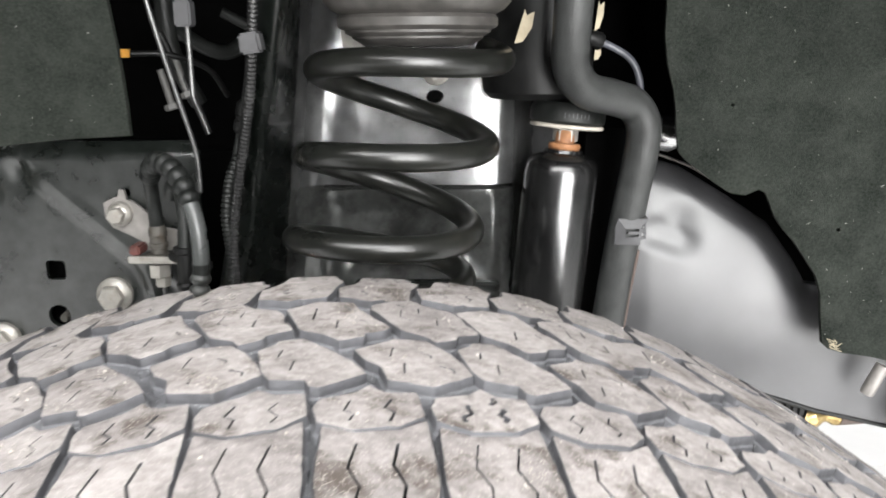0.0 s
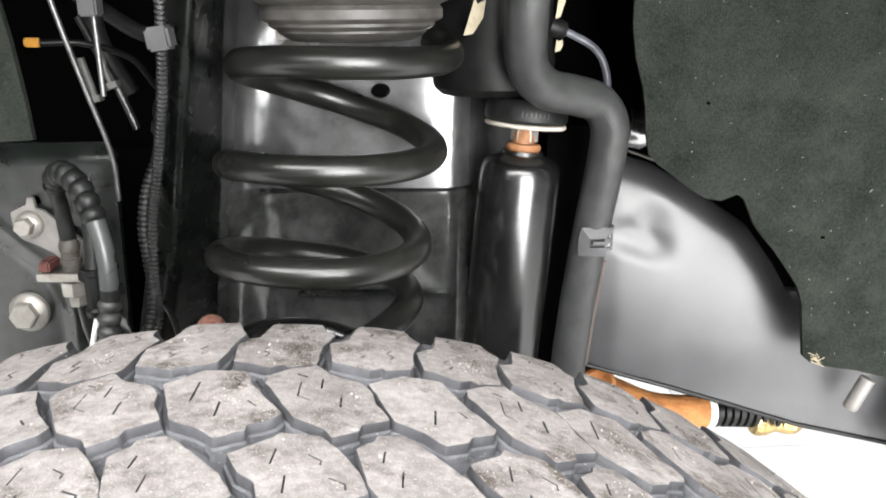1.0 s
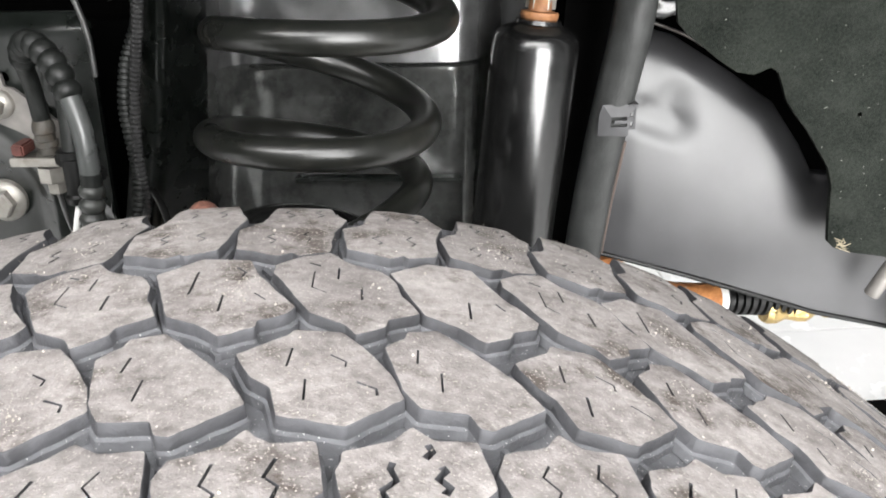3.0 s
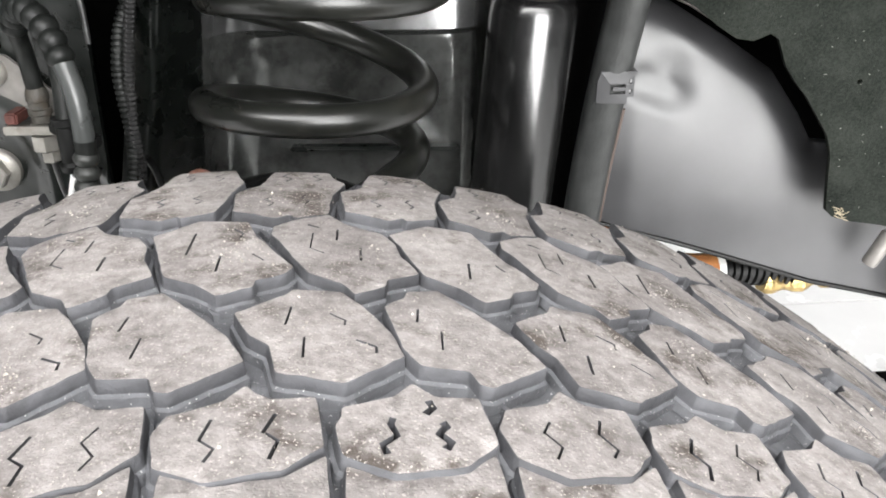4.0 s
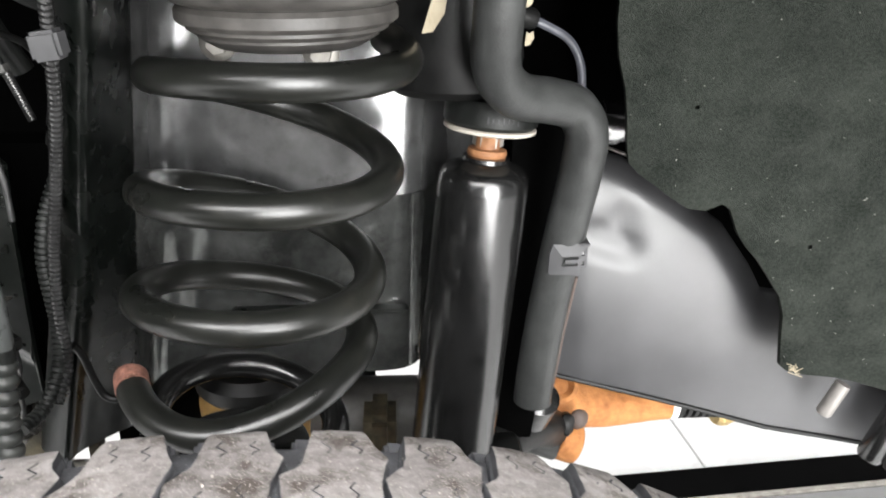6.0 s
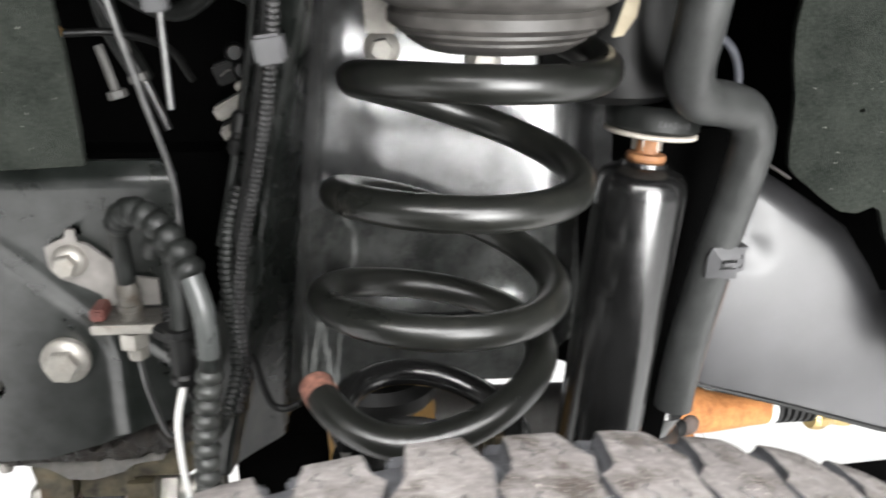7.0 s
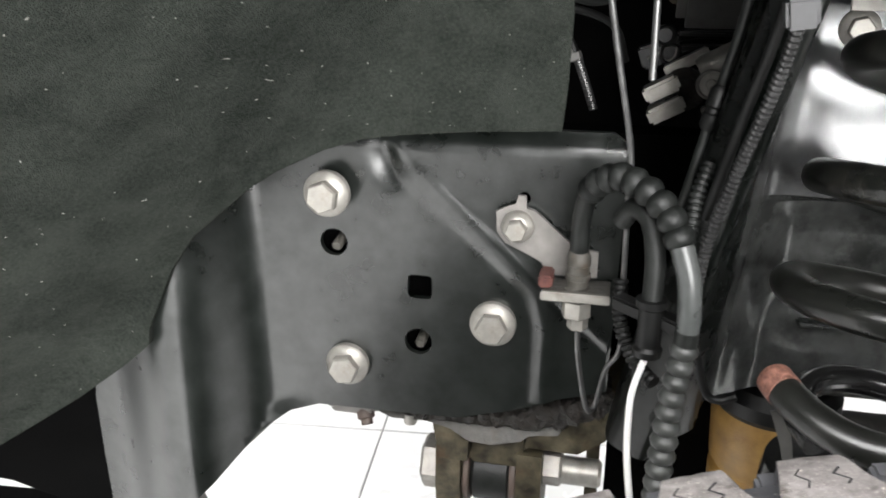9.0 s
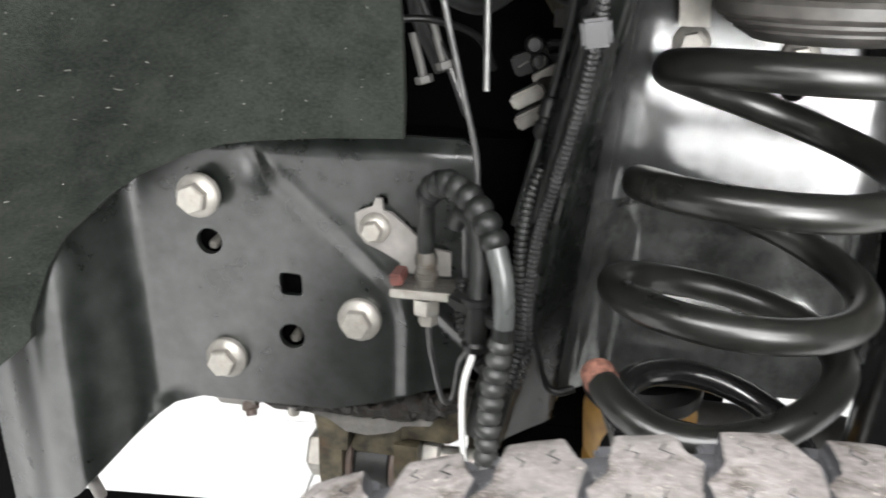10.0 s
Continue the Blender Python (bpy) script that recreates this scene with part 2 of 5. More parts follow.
def spline(points, steps=10):
    """A smooth line through the points (Catmull-Rom)."""
    p = [Vector(q) for q in points]
    p = [2 * p[0] - p[1]] + p + [2 * p[-1] - p[-2]]
    out = []
    for i in range(1, len(p) - 2):
        a, b, c, d = p[i - 1:i + 3]
        for k in range(steps):
            t = k / steps
            out.append(0.5 * (2 * b + (c - a) * t + (2 * a - 5 * b + 4 * c - d) * t * t + (3 * b - a - 3 * c + d) * t ** 3))
    out.append(p[-2])
    return out


def sweep(bm, line, radius, sides=16, caps=True, ring=None):
    """A tube along the line; radius is a number or a function of the run from 0 to 1; ring scales radii for flat sections."""
    line = [Vector(q) for q in line]
    n = len(line)
    up = None
    rings = []
    for i, c in enumerate(line):
        d = (line[min(i + 1, n - 1)] - line[max(i - 1, 0)]).normalized()
        if up is None:
            up = d.orthogonal().normalized()
        up = (up - d * up.dot(d)).normalized()
        side = d.cross(up)
        r = radius(i / (n - 1)) if callable(radius) else radius
        rings.append([bm.verts.new(c + r * (math.cos(a) * up + math.sin(a) * side)) for a in (2 * math.pi * k / sides for k in range(sides))])
    for a, b in zip(rings, rings[1:]):
        for k in range(sides):
            bm.faces.new((a[k], a[(k + 1) % sides], b[(k + 1) % sides], b[k]))
    if caps:
        bm.faces.new(rings[0][::-1])
        bm.faces.new(rings[-1])
    return bm


def tube(name, points, radius, material, parent=None, label="", sides=16, steps=10, caps=True):
    return part(name, sweep(bmesh.new(), spline(points, steps), radius, sides, caps), material, parent, label, 50)


def corrugated(name, points, radius, ridge, pitch, material, parent=None, label="", sides=14, rounded=False):
    """A ribbed convoluted tube, its ribs square or rounded."""
    base = spline(points, 12)
    length = sum((b - a).length for a, b in zip(base, base[1:]))
    count = max(4, int(length / pitch))
    n = count * 6
    run, acc = [0.0], 0.0
    for a, b in zip(base, base[1:]):
        acc += (b - a).length
        run.append(acc)
    line = []
    for i in range(n + 1):
        s = acc * i / n
        k = max(j for j in range(len(run)) if run[j] <= s + 1e-9)
        k = min(k, len(base) - 2)
        line.append(base[k].lerp(base[k + 1], (s - run[k]) / max(run[k + 1] - run[k], 1e-9)))
    if rounded:
        rib_at = lambda f: radius + ridge * (2 * abs(math.sin(math.pi * count * f)) ** 0.7 - 1)
    else:
        rib_at = lambda f: radius + ridge * (1 if math.sin(2 * math.pi * count * f) > -0.2 else -1)
    bm = sweep(bmesh.new(), line, rib_at, sides)
    return part(name, bm, material, parent, label, 60)


def lathe(bm, profile, segments=32, m=None):
    """Turns (radius, height) pairs about z; m places it."""
    m = m or Matrix()
    rings = []
    for r, h in profile:
        rings.append([bm.verts.new(m @ Vector((r * math.cos(a), r * math.sin(a), h))) for a in (2 * math.pi * k / segments for k in range(segments))])
    for a, b in zip(rings, rings[1:]):
        for k in range(segments):
            bm.faces.new((a[k], a[(k + 1) % segments], b[(k + 1) % segments], b[k]))
    for ring, flip in ((rings[0], True), (rings[-1], False)):
        bm.faces.new(ring[::-1] if flip else ring)
    return bm


def inside(p, poly):
    hit = False
    for (x0, y0), (x1, y1) in zip(poly, poly[1:] + poly[:1]):
        if (y0 > p[1]) != (y1 > p[1]) and p[0] < (x1 - x0) * (p[1] - y0) / (y1 - y0) + x0:
            hit = not hit
    return hit


def sheet(outer, holes=(), thick=0.003, place=None, grid=0.0, rim=0.0):
    """A plate cut to the outline, with holes through it. place maps (a, b, depth) to the world; grid adds inner points so that it can curve."""
    from mathutils.geometry import delaunay_2d_cdt
    loops = [list(outer)] + [list(h) for h in holes]
    verts, edges = [], []
    for loop in loops:
        k = len(verts)
        verts += [Vector(p) for p in loop]
        edges += [(k + i, k + (i + 1) % len(loop)) for i in range(len(loop))]
    if grid:
        xs, ys = [p[0] for p in outer], [p[1] for p in outer]
        a = min(xs) + grid / 2
        while a < max(xs):
            b = min(ys) + grid / 2
            while b < max(ys):
                if inside((a, b), loops[0]) and not any(inside((a, b), h) for h in loops[1:]):
                    if all((a - p[0]) ** 2 + (b - p[1]) ** 2 > (0.35 * grid) ** 2 for lp in loops for p in lp):
                        verts.append(Vector((a, b)))
                b += grid
            a += grid
    v, e, f, *_ = delaunay_2d_cdt(verts, edges, [], 0, 1e-7)
    f = [t for t in f if inside(tuple(sum((v[i] for i in t), Vector((0, 0))) / len(t)), loops[0]) and not any(inside(tuple(sum((v[i] for i in t), Vector((0, 0))) / len(t)), h) for h in loops[1:])]
    place = place or (lambda a, b, d: (a, d, b))
    bm = bmesh.new()
    front = [bm.verts.new(place(p[0], p[1], 0)) for p in v]
    back = [bm.verts.new(place(p[0], p[1], thick)) for p in v]
    count = {}
    for t in f:
        bm.faces.new([front[i] for i in t])
        bm.faces.new([back[i] for i in reversed(t)])
        for i, j in zip(t, t[1:] + t[:1]):
            count[(i, j)] = 1
    for i, j in list(count):
        if (j, i) not in count:
            bm.faces.new((front[j], front[i], back[i], back[j]))
    for u in [u for u in bm.verts if not u.link_faces]:
        bm.verts.remove(u)
    bmesh.ops.recalc_face_normals(bm, faces=bm.faces)
    return bm


def circle(x, y, r, n=20):
    return [(x + r * math.cos(2 * math.pi * k / n), y + r * math.sin(2 * math.pi * k / n)) for k in range(n)]


def box(bm, lo, hi, m=None, bevel=0.0):
    m = m or Matrix()
    vs = [bm.verts.new(m @ Vector((x, y, z))) for x in (lo[0], hi[0]) for y in (lo[1], hi[1]) for z in (lo[2], hi[2])]
    made = [bm.faces.new([vs[i] for i in q]) for q in ((0, 1, 3, 2), (4, 6, 7, 5), (0, 4, 5, 1), (2, 3, 7, 6), (0, 2, 6, 4), (1, 5, 7, 3))]
    if bevel:
        bmesh.ops.bevel(bm, geom=list({e for f in made for e in f.edges}), offset=bevel, segments=2, affect="EDGES")
    return bm


def hexagon(bm, r, h0, h1, m, chamfer=0.12):
    """A hexagon head with a turned chamfer."""
    rings = []
    for k, h in ((1.0, h0), (1.0, h1 - chamfer * r), (0.88, h1)):
        rings.append([bm.verts.new(m @ Vector((k * r * math.cos(a), k * r * math.sin(a), h))) for a in (math.pi / 3 * i for i in range(6))])
    for a, b in zip(rings, rings[1:]):
        for k in range(6):
            bm.faces.new((a[k], a[(k + 1) % 6], b[(k + 1) % 6], b[k]))
    bm.faces.new(rings[-1])
    bm.faces.new(rings[0][::-1])
    return bm


def axis_frame(origin, direction, spin=0):
    """Places a part so that its own z runs along direction."""
    q = Vector(direction).to_track_quat("Z", "Y").to_matrix().to_4x4()
    return Matrix.Translation(origin) @ q @ Matrix.Rotation(radians(spin), 4, "Z")


def flange_bolt(label, at, direction, flange, hexr, height, spin=0, group=""):
    bolt = thing("flange_bolt", label, "bolt", at, group)
    m = axis_frame((0, 0, 0), direction, spin)
    part("flange", lathe(bmesh.new(), [(flange, -0.002), (flange, 0.0012), (flange * 0.94, 0.0022), (hexr * 0.95, 0.0042), (hexr * 0.8, 0.0044)], 32, m), ZINC, bolt)
    part("hex_head", hexagon(bmesh.new(), hexr, 0.002, height, m), ZINC, bolt)
    return bolt


# ---- room: floor, walls, ceiling ----
FLOOR = 0.095
PLAN = 1.12  # metres to one unit of the plan below
bm = box(bmesh.new(), (-4.5, -3.5, FLOOR - 0.1), (4.5, 5.0, FLOOR - 0.004))
floor = tagged(part("floor", bm, GROUT, smooth=0), "white tiled workshop floor with thin grey joints", "floor", kind="structure")
side = 0.6 / PLAN
tile_bm = box(bmesh.new(), (0.0016, 0.0016, -0.006), (side - 0.0016, side - 0.0016, 0.0), bevel=0.0012)
tile_mesh = bpy.data.meshes.new("floor_tile")
tile_bm.to_mesh(tile_mesh)
tile_bm.free()
tile_mesh.materials.append(TILE)
LAY = Matrix.Rotation(radians(5.5), 4, "Z")
for i in range(-9, 8):
    for j in range(-9, 7):
        m = LAY @ Matrix.Translation((0.636 + side * i, 1.416 + side * j, 0))
        if abs(m.translation.x + 0.25) < 4.0 and -3.2 < m.translation.y < 4.3:
            t = new("floor_tile", tile_mesh)
            t.parent = floor
            t.matrix_basis = Matrix.Translation((0, 0, FLOOR)) @ m
# unseen walls and ceiling close the room; their dark grey keeps reflections dark
for name, lo, hi in (("wall_north", (-4.6, 5.0, FLOOR), (4.6, 5.1, 3.0)), ("wall_south", (-4.6, -3.6, 2.6), (4.6, -3.5, 3.0)), ("wall_south_left", (-4.6, -3.6, FLOOR), (0.16, -3.5, 2.6)), ("wall_south_right", (2.79, -3.6, FLOOR), (4.6, -3.5, 2.6)), ("wall_east", (4.5, -3.5, FLOOR), (4.6, 5.0, 3.0)), ("wall_west", (-4.6, -3.5, FLOOR), (-4.5, 5.0, 3.0)), ("ceiling", (-4.6, -3.6, 3.0), (4.6, 5.1, 3.1))):
    tagged(part(name, box(bmesh.new(), lo, hi), WALLPAINT, smooth=0), "assumed plain grey workshop " + name.split("_")[0], name.split("_")[0], kind="structure")

edge = thing("floor_strip", "black rubber strip and grey mat on the tiled floor", "floor strip", (0, 0, 0), kind="structure")
for name, y0, y1, h, material in (("rubber_strip", 1.095, 1.165, 0.010, SHADE_AND_RUBBER_BLACK), ("edge_trim", 1.084, 1.0945, 0.011, ZINC), ("mat", 0.75, 1.0835, 0.007, MAT)):
    keep(part(name, box(bmesh.new(), (-3.2, y0, FLOOR + 0.0005), (3.2, y1, FLOOR + h), LAY, bevel=0.002), material), edge)


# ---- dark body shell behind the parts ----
# added near-black panels stand in for the bay's shade and hide floor gaps
shell = thing("engine_bay_shade", "near-black panels standing in for the unlit engine bay behind the suspension", "body panel", (0, 0.8, 0.9), kind="structure")
keep(part("back_panel", box(bmesh.new(), (-0.75, 0.76, 0.70), (0.9, 0.77, 1.35)), SHADE_AND_RUBBER_BLACK), shell)
keep(part("lower_panel", box(bmesh.new(), (0.135, 0.70, 0.635), (0.9, 0.71, 1.0)), SHADE_AND_RUBBER_BLACK), shell)
keep(part("dark_gap_panel", box(bmesh.new(), (-0.099, 0.700, 0.560), (-0.006, 0.710, 0.700)), SHADE_AND_RUBBER_BLACK), shell)
keep(part("dark_gap_panel_foot", box(bmesh.new(), (-0.006, 0.700, 0.560), (0.072, 0.710, 0.588)), SHADE_AND_RUBBER_BLACK), shell)
keep(part("dark_gap_box", box(bmesh.new(), (-0.262, 0.575, 0.640), (-0.100, 0.600, 0.83)), SHADE_AND_RUBBER_BLACK), shell)
keep(part("lower_rail", box(bmesh.new(), (-0.172, 0.575, 0.545), (-0.100, 0.600, 0.6395)), SHADE_AND_RUBBER_BLACK), shell)
keep(part("top_panel", box(bmesh.new(), (-0.75, 0.30, 1.10), (0.9, 0.765, 1.11)), SHADE_AND_RUBBER_BLACK), shell)
# unseen wheel arch over the tyre closes the place above and blocks ceiling light
arch = thing("wheel_arch_roof", "unseen wheel arch roof that shades the tyre and suspension", "wheel arch", (0, 0.2, 1.1), kind="structure")
bm = bmesh.new()
rows = [[bm.verts.new((x, y, z - 0.30 * max(0.0, abs(x - 0.02) - 0.26) ** 1.4)) for x in (-0.75 + 1.65 * k / 40 for k in range(41))] for y, z in ((0.310, 1.098), (0.27, 1.098), (0.23, 1.096), (0.195, 1.090), (0.170, 1.076), (0.166, 1.062))]
for near_row, far_row in zip(rows, rows[1:]):
    for k in range(40):
        bm.faces.new((near_row[k], near_row[k + 1], far_row[k + 1], far_row[k]))
bmesh.ops.solidify(bm, geom=bm.faces[:], thickness=0.004)
bmesh.ops.recalc_face_normals(bm, faces=bm.faces)
keep(part("arch", bm, PLASTIC, smooth=50), arch)


# ---- tyre ----
STEER = 9.1
TR = 0.361
TYRE = Matrix.Translation((-0.0477, 0.213, 0.4556)) @ Matrix.Rotation(radians(STEER), 4, "Z")
PITCHES = 74
ARC = 2 * math.pi * TR / PITCHES


def crown(v):
    """Drop of the tread surface from its crest at the distance v from the mid line."""
    return v * v / 1.6 + 12.0 * max(0.0, abs(v) - 0.088) ** 2


def on_tyre(u, v, h, angle=0.0):
    """A tread point: u along the tread, v across, h above the tread surface; in the tyre's own frame, crest at the top."""
    r = TR - crown(v) + h
    a = u / TR + angle
    return Vector((r * math.sin(a), v, r * math.cos(a)))


def slit(points, width=0.0008):
    """A thin closed outline round a polyline."""
    left, right = [], []
    n = len(points)
    for i, p in enumerate(points):
        a, b = Vector(points[max(i - 1, 0)]), Vector(points[min(i + 1, n - 1)])
        d = (b - a).normalized()
        o = Vector((-d.y, d.x)) * width / 2
        left.append(tuple(Vector(p) + o))
        right.append(tuple(Vector(p) - o))
    return left + right[::-1]


def tread_block(outline, sipes, v0, v1, depth=0.0056, sink=0.0, grow=0.0010, cut=0.00055):
    """One rubber block: outline and sipes in parts of the pitch and of the row's width; a worn edge, a dark wall and a dusty foot."""
    from mathutils.geometry import delaunay_2d_cdt
    to = lambda p: (p[0] * ARC, v0 + p[1] * (v1 - v0))
    outer = [to(p) for p in outline]
    if sum(a[0] * b[1] - b[0] * a[1] for a, b in zip(outer, outer[1:] + outer[:1])) < 0:
        outer = outer[::-1]
    ring = [Vector(p) for p in outer]
    grown = []
    for k, p in enumerate(ring):
        e = (ring[(k + 1) % len(ring)] - ring[k - 1]).normalized()
        grown.append(tuple(p + Vector((e.y, -e.x)) * (grow + 0.0001)))
    # rounded corners, edge points every few millimetres, small chips
    outer = []
    for k, p in enumerate(grown):
        q, o = Vector(grown[(k + 1) % len(grown)]), Vector(grown[k - 1])
        p = Vector(p)
        c = min(0.0007, 0.3 * (q - p).length, 0.3 * (p - o).length)
        a, b = p + (o - p).normalized() * c, p + (q - p).normalized() * c
        outer += [tuple(a), tuple(0.25 * a + 0.5 * p + 0.25 * b), tuple(b)]
        d = q - p
        n = max(1, int(d.length / 0.0026))
        for i in range(1, n):
            chip = random.uniform(-0.00016, 0.00016) - (random.uniform(0.0002, 0.0005) if random.random() < 0.06 else 0)
            side = Vector((d.y, -d.x)).normalized()
            outer.append(tuple(p + d * (i / n) + side * chip))
    wide = cut * (1.3 if abs(v0 + v1) > 0.1 else 1.1)
    holes = [slit([to(p) for p in line], wide * random.uniform(0.65, 1.2)) for line in sipes]
    loops = [outer] + holes
    verts, edges = [], []
    for loop in loops:
        k = len(verts)
        verts += [Vector(p) for p in loop]
        edges += [(k + i, k + (i + 1) % len(loop)) for i in range(len(loop))]
    xs, ys = [p[0] for p in outer], [p[1] for p in outer]
    step = 0.0042
    for i in range(int((max(xs) - min(xs)) / step) + 1):
        for j in range(int((max(ys) - min(ys)) / step) + 1):
            p = (min(xs) + (i + 0.5) * step, min(ys) + (j + 0.5) * step)
            if inside(p, outer) and all((p[0] - q[0]) ** 2 + (p[1] - q[1]) ** 2 > 0.0014 ** 2 for loop in loops for q in loop) and not any(inside(p, h) for h in holes):
                verts.append(Vector(p))
    v, e, f, *_ = delaunay_2d_cdt(verts, edges, [], 0, 1e-7)
    mid = lambda t: tuple(sum((v[i] for i in t), Vector((0, 0))) / len(t))
    f = [t for t in f if inside(mid(t), outer) and not any(inside(mid(t), h) for h in holes)]
    b = bmesh.new()
    cx, cy = sum(xs) / len(xs), sum(ys) / len(ys)
    seed = random.uniform(0, 50)
    wear = lambda p: 0.00028 * noise.noise(Vector((p[0] * 170 + seed, p[1] * 170, seed)))
    top = [b.verts.new(on_tyre(p[0], p[1], wear(p) - sink)) for p in v]
    edge_of = {}
    for t in f:
        b.faces.new([top[i] for i in t]).material_index = 0
        for i, j in zip(t, t[1:] + t[:1]):
            edge_of[(i, j)] = True
    rim_points = [Vector(q) for q in outer]
    low = {}

    def lower(i):
        """The points under a rim point: worn shoulder, wall, ledge of the foot, groove floor."""
        if i not in low:
            p = v[i]
            if any((p - q).length < 1e-6 for q in rim_points):
                d = Vector((p.x - cx, p.y - cy))
                d = d.normalized() * 0.0007 if d.length > 0 else d
                rows = ((0.22, -0.00010), (0.42, -0.00034), (0.9, -0.0028), (1.9, -0.0034), (2.2, -depth))
                low[i] = [b.verts.new(on_tyre(p.x + d.x * k, p.y + d.y * k, h - sink * (h > -0.001))) for k, h in rows]
            else:
                low[i] = [b.verts.new(on_tyre(p.x, p.y, -0.0050))]
        return low[i]
    for i, j in list(edge_of):
        if (j, i) not in edge_of:
            one, two = lower(i), lower(j)
            if len(one) != len(two):
                continue
            upper_i, upper_j = top[i], top[j]
            for k, (p, q) in enumerate(zip(one, two)):
                # edge rings take the dark wall colour so that no lit outline shows
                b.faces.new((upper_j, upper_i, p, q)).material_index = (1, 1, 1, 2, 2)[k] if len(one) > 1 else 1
                upper_i, upper_j = p, q
    bmesh.ops.recalc_face_normals(b, faces=b.faces)
    return b


MID_A = [(0.00, 0.77), (0.33, 0.97), (0.37, 1.04), (0.70, 1.01), (0.84, 0.83), (1.02, 0.52), (1.09, 0.31), (0.68, 0.06), (0.63, 0.08), (0.29, 0.15), (0.23, 0.42), (0.10, 0.53)]
MID_A2 = [(0.02, 0.84), (0.18, 0.94), (0.21, 1.02), (0.42, 1.07), (0.54, 0.94), (0.75, 0.69), (0.92, 0.50), (1.05, 0.27), (0.62, 0.03), (0.57, 0.05), (0.51, 0.17), (0.19, 0.20), (0.12, 0.38)]
MID_B = [(0.04, 0.82), (0.26, 0.95), (0.49, 1.01), (0.60, 0.87), (0.90, 0.74), (1.01, 0.59), (1.03, 0.43), (1.15, 0.22), (0.88, 0.13), (0.86, 0.06), (0.64, -0.05), (0.58, 0.06), (0.30, 0.20), (0.27, 0.29), (0.14, 0.50), (0.00, 0.70)]
MID_B2 = [(0.02, 0.75), (0.38, 0.94), (0.78, 0.90), (0.86, 0.70), (1.00, 0.48), (1.17, 0.26), (1.12, 0.18), (0.90, 0.12), (0.87, 0.05), (0.64, -0.02), (0.57, 0.02), (0.46, 0.10), (0.22, 0.22), (0.15, 0.42)]
FAR = [(0.41, 1.03), (0.97, 1.04), (1.03, 0.80), (1.12, 0.68), (1.00, 0.45), (0.95, 0.22), (0.91, 0.13), (0.62, 0.07), (0.58, 0.10), (0.44, 0.06), (0.05, 0.17), (0.03, 0.50), (0.24, 0.63)]
NEAR_IN = [(0.04, 0.93), (0.35, 0.98), (0.47, 1.05), (0.60, 0.98), (0.86, 0.99), (0.90, 0.78), (0.70, 0.69), (0.30, 0.66), (0.03, 0.73), (0.00, 0.85)]
NEAR_OUT = [(0.05, 0.70), (0.30, 0.635), (0.70, 0.66), (0.90, 0.74), (0.92, 0.30), (0.90, 0.00), (0.06, 0.00), (0.03, 0.30)]
zig = lambda u, a, b: [(u, a), (u + 0.05, a + (b - a) * 0.3), (u - 0.04, a + (b - a) * 0.62), (u + 0.03, b)]
CUTS_A = [[(0.35, 0.82), (0.32, 0.62)], [(0.62, 0.76), (0.74, 0.66), (0.73, 0.60)], [(0.46, 0.48), (0.43, 0.28)], [(0.80, 0.46), (0.92, 0.38), (0.92, 0.32)]]
CUTS_A2 = [[(0.25, 0.82), (0.22, 0.66)], [(0.45, 0.78), (0.60, 0.70), (0.60, 0.63)], [(0.38, 0.56), (0.35, 0.36)], [(0.64, 0.48), (0.78, 0.40), (0.78, 0.32)]]
CUTS_B = [[(0.34, 0.72), (0.31, 0.50), (0.44, 0.42)], [(0.55, 0.78), (0.54, 0.62)], [(0.74, 0.52), (0.72, 0.34)], [(0.30, 0.86), (0.40, 0.80)]]
CUTS_B2 = [[(0.38, 0.74), (0.33, 0.46)], [(0.68, 0.80), (0.76, 0.72), (0.74, 0.66)], [(0.62, 0.42), (0.60, 0.22)], [(0.86, 0.44), (0.94, 0.36)]]
CUTS_FAR = [zig(0.52, 0.74, 0.90), zig(0.82, 0.73, 0.88), zig(0.36, 0.27, 0.42), zig(0.70, 0.29, 0.45)]
CUTS_IN = [zig(0.28, 0.72, 0.90), zig(0.64, 0.74, 0.92)]
CUTS_OUT = [zig(0.30, 0.12, 0.56), zig(0.64, 0.12, 0.56)]
# the rows of blocks: two alternating shapes, the row's edges across the tread, its phase, how far it lies below the crest, and the swell of its outline
TREAD_ROWS = [((NEAR_IN, CUTS_IN), (NEAR_IN, CUTS_IN), -0.0975, -0.039, 0.19, 0.0, 0.0006), ((NEAR_OUT, CUTS_OUT), (NEAR_OUT, CUTS_OUT), -0.0975, -0.039, 0.19, 0.0007, 0.0004), ((MID_A, CUTS_A), (MID_A2, CUTS_A2), -0.0365, -0.001, 0.55, 0.0, 0.0006), ((MID_B, CUTS_B), (MID_B2, CUTS_B2), 0.0006, 0.046, 0.73, 0.0, 0.0003), ((FAR, CUTS_FAR), (FAR, CUTS_FAR), 0.0418, 0.0965, 0.31, 0.0, -0.0007)]

tyre = new("tyre")
tyre.matrix_world = TYRE
tagged(tyre, "dusty black all-terrain tyre with chunky tread blocks standing on the floor", "tyre")
profile = [(0.21, -0.088), (0.25, -0.108), (0.29, -0.116), (0.32, -0.112), (0.343, -0.100)]
profile += [(TR - crown(v) - 0.0056, v) for v in (-0.094, -0.085, -0.07, -0.045, -0.02, 0.0, 0.02, 0.045, 0.07, 0.085, 0.094)]
profile += [(0.343, 0.100), (0.32, 0.112), (0.29, 0.116), (0.25, 0.108), (0.21, 0.088), (0.21, -0.088)]
bm = bmesh.new()
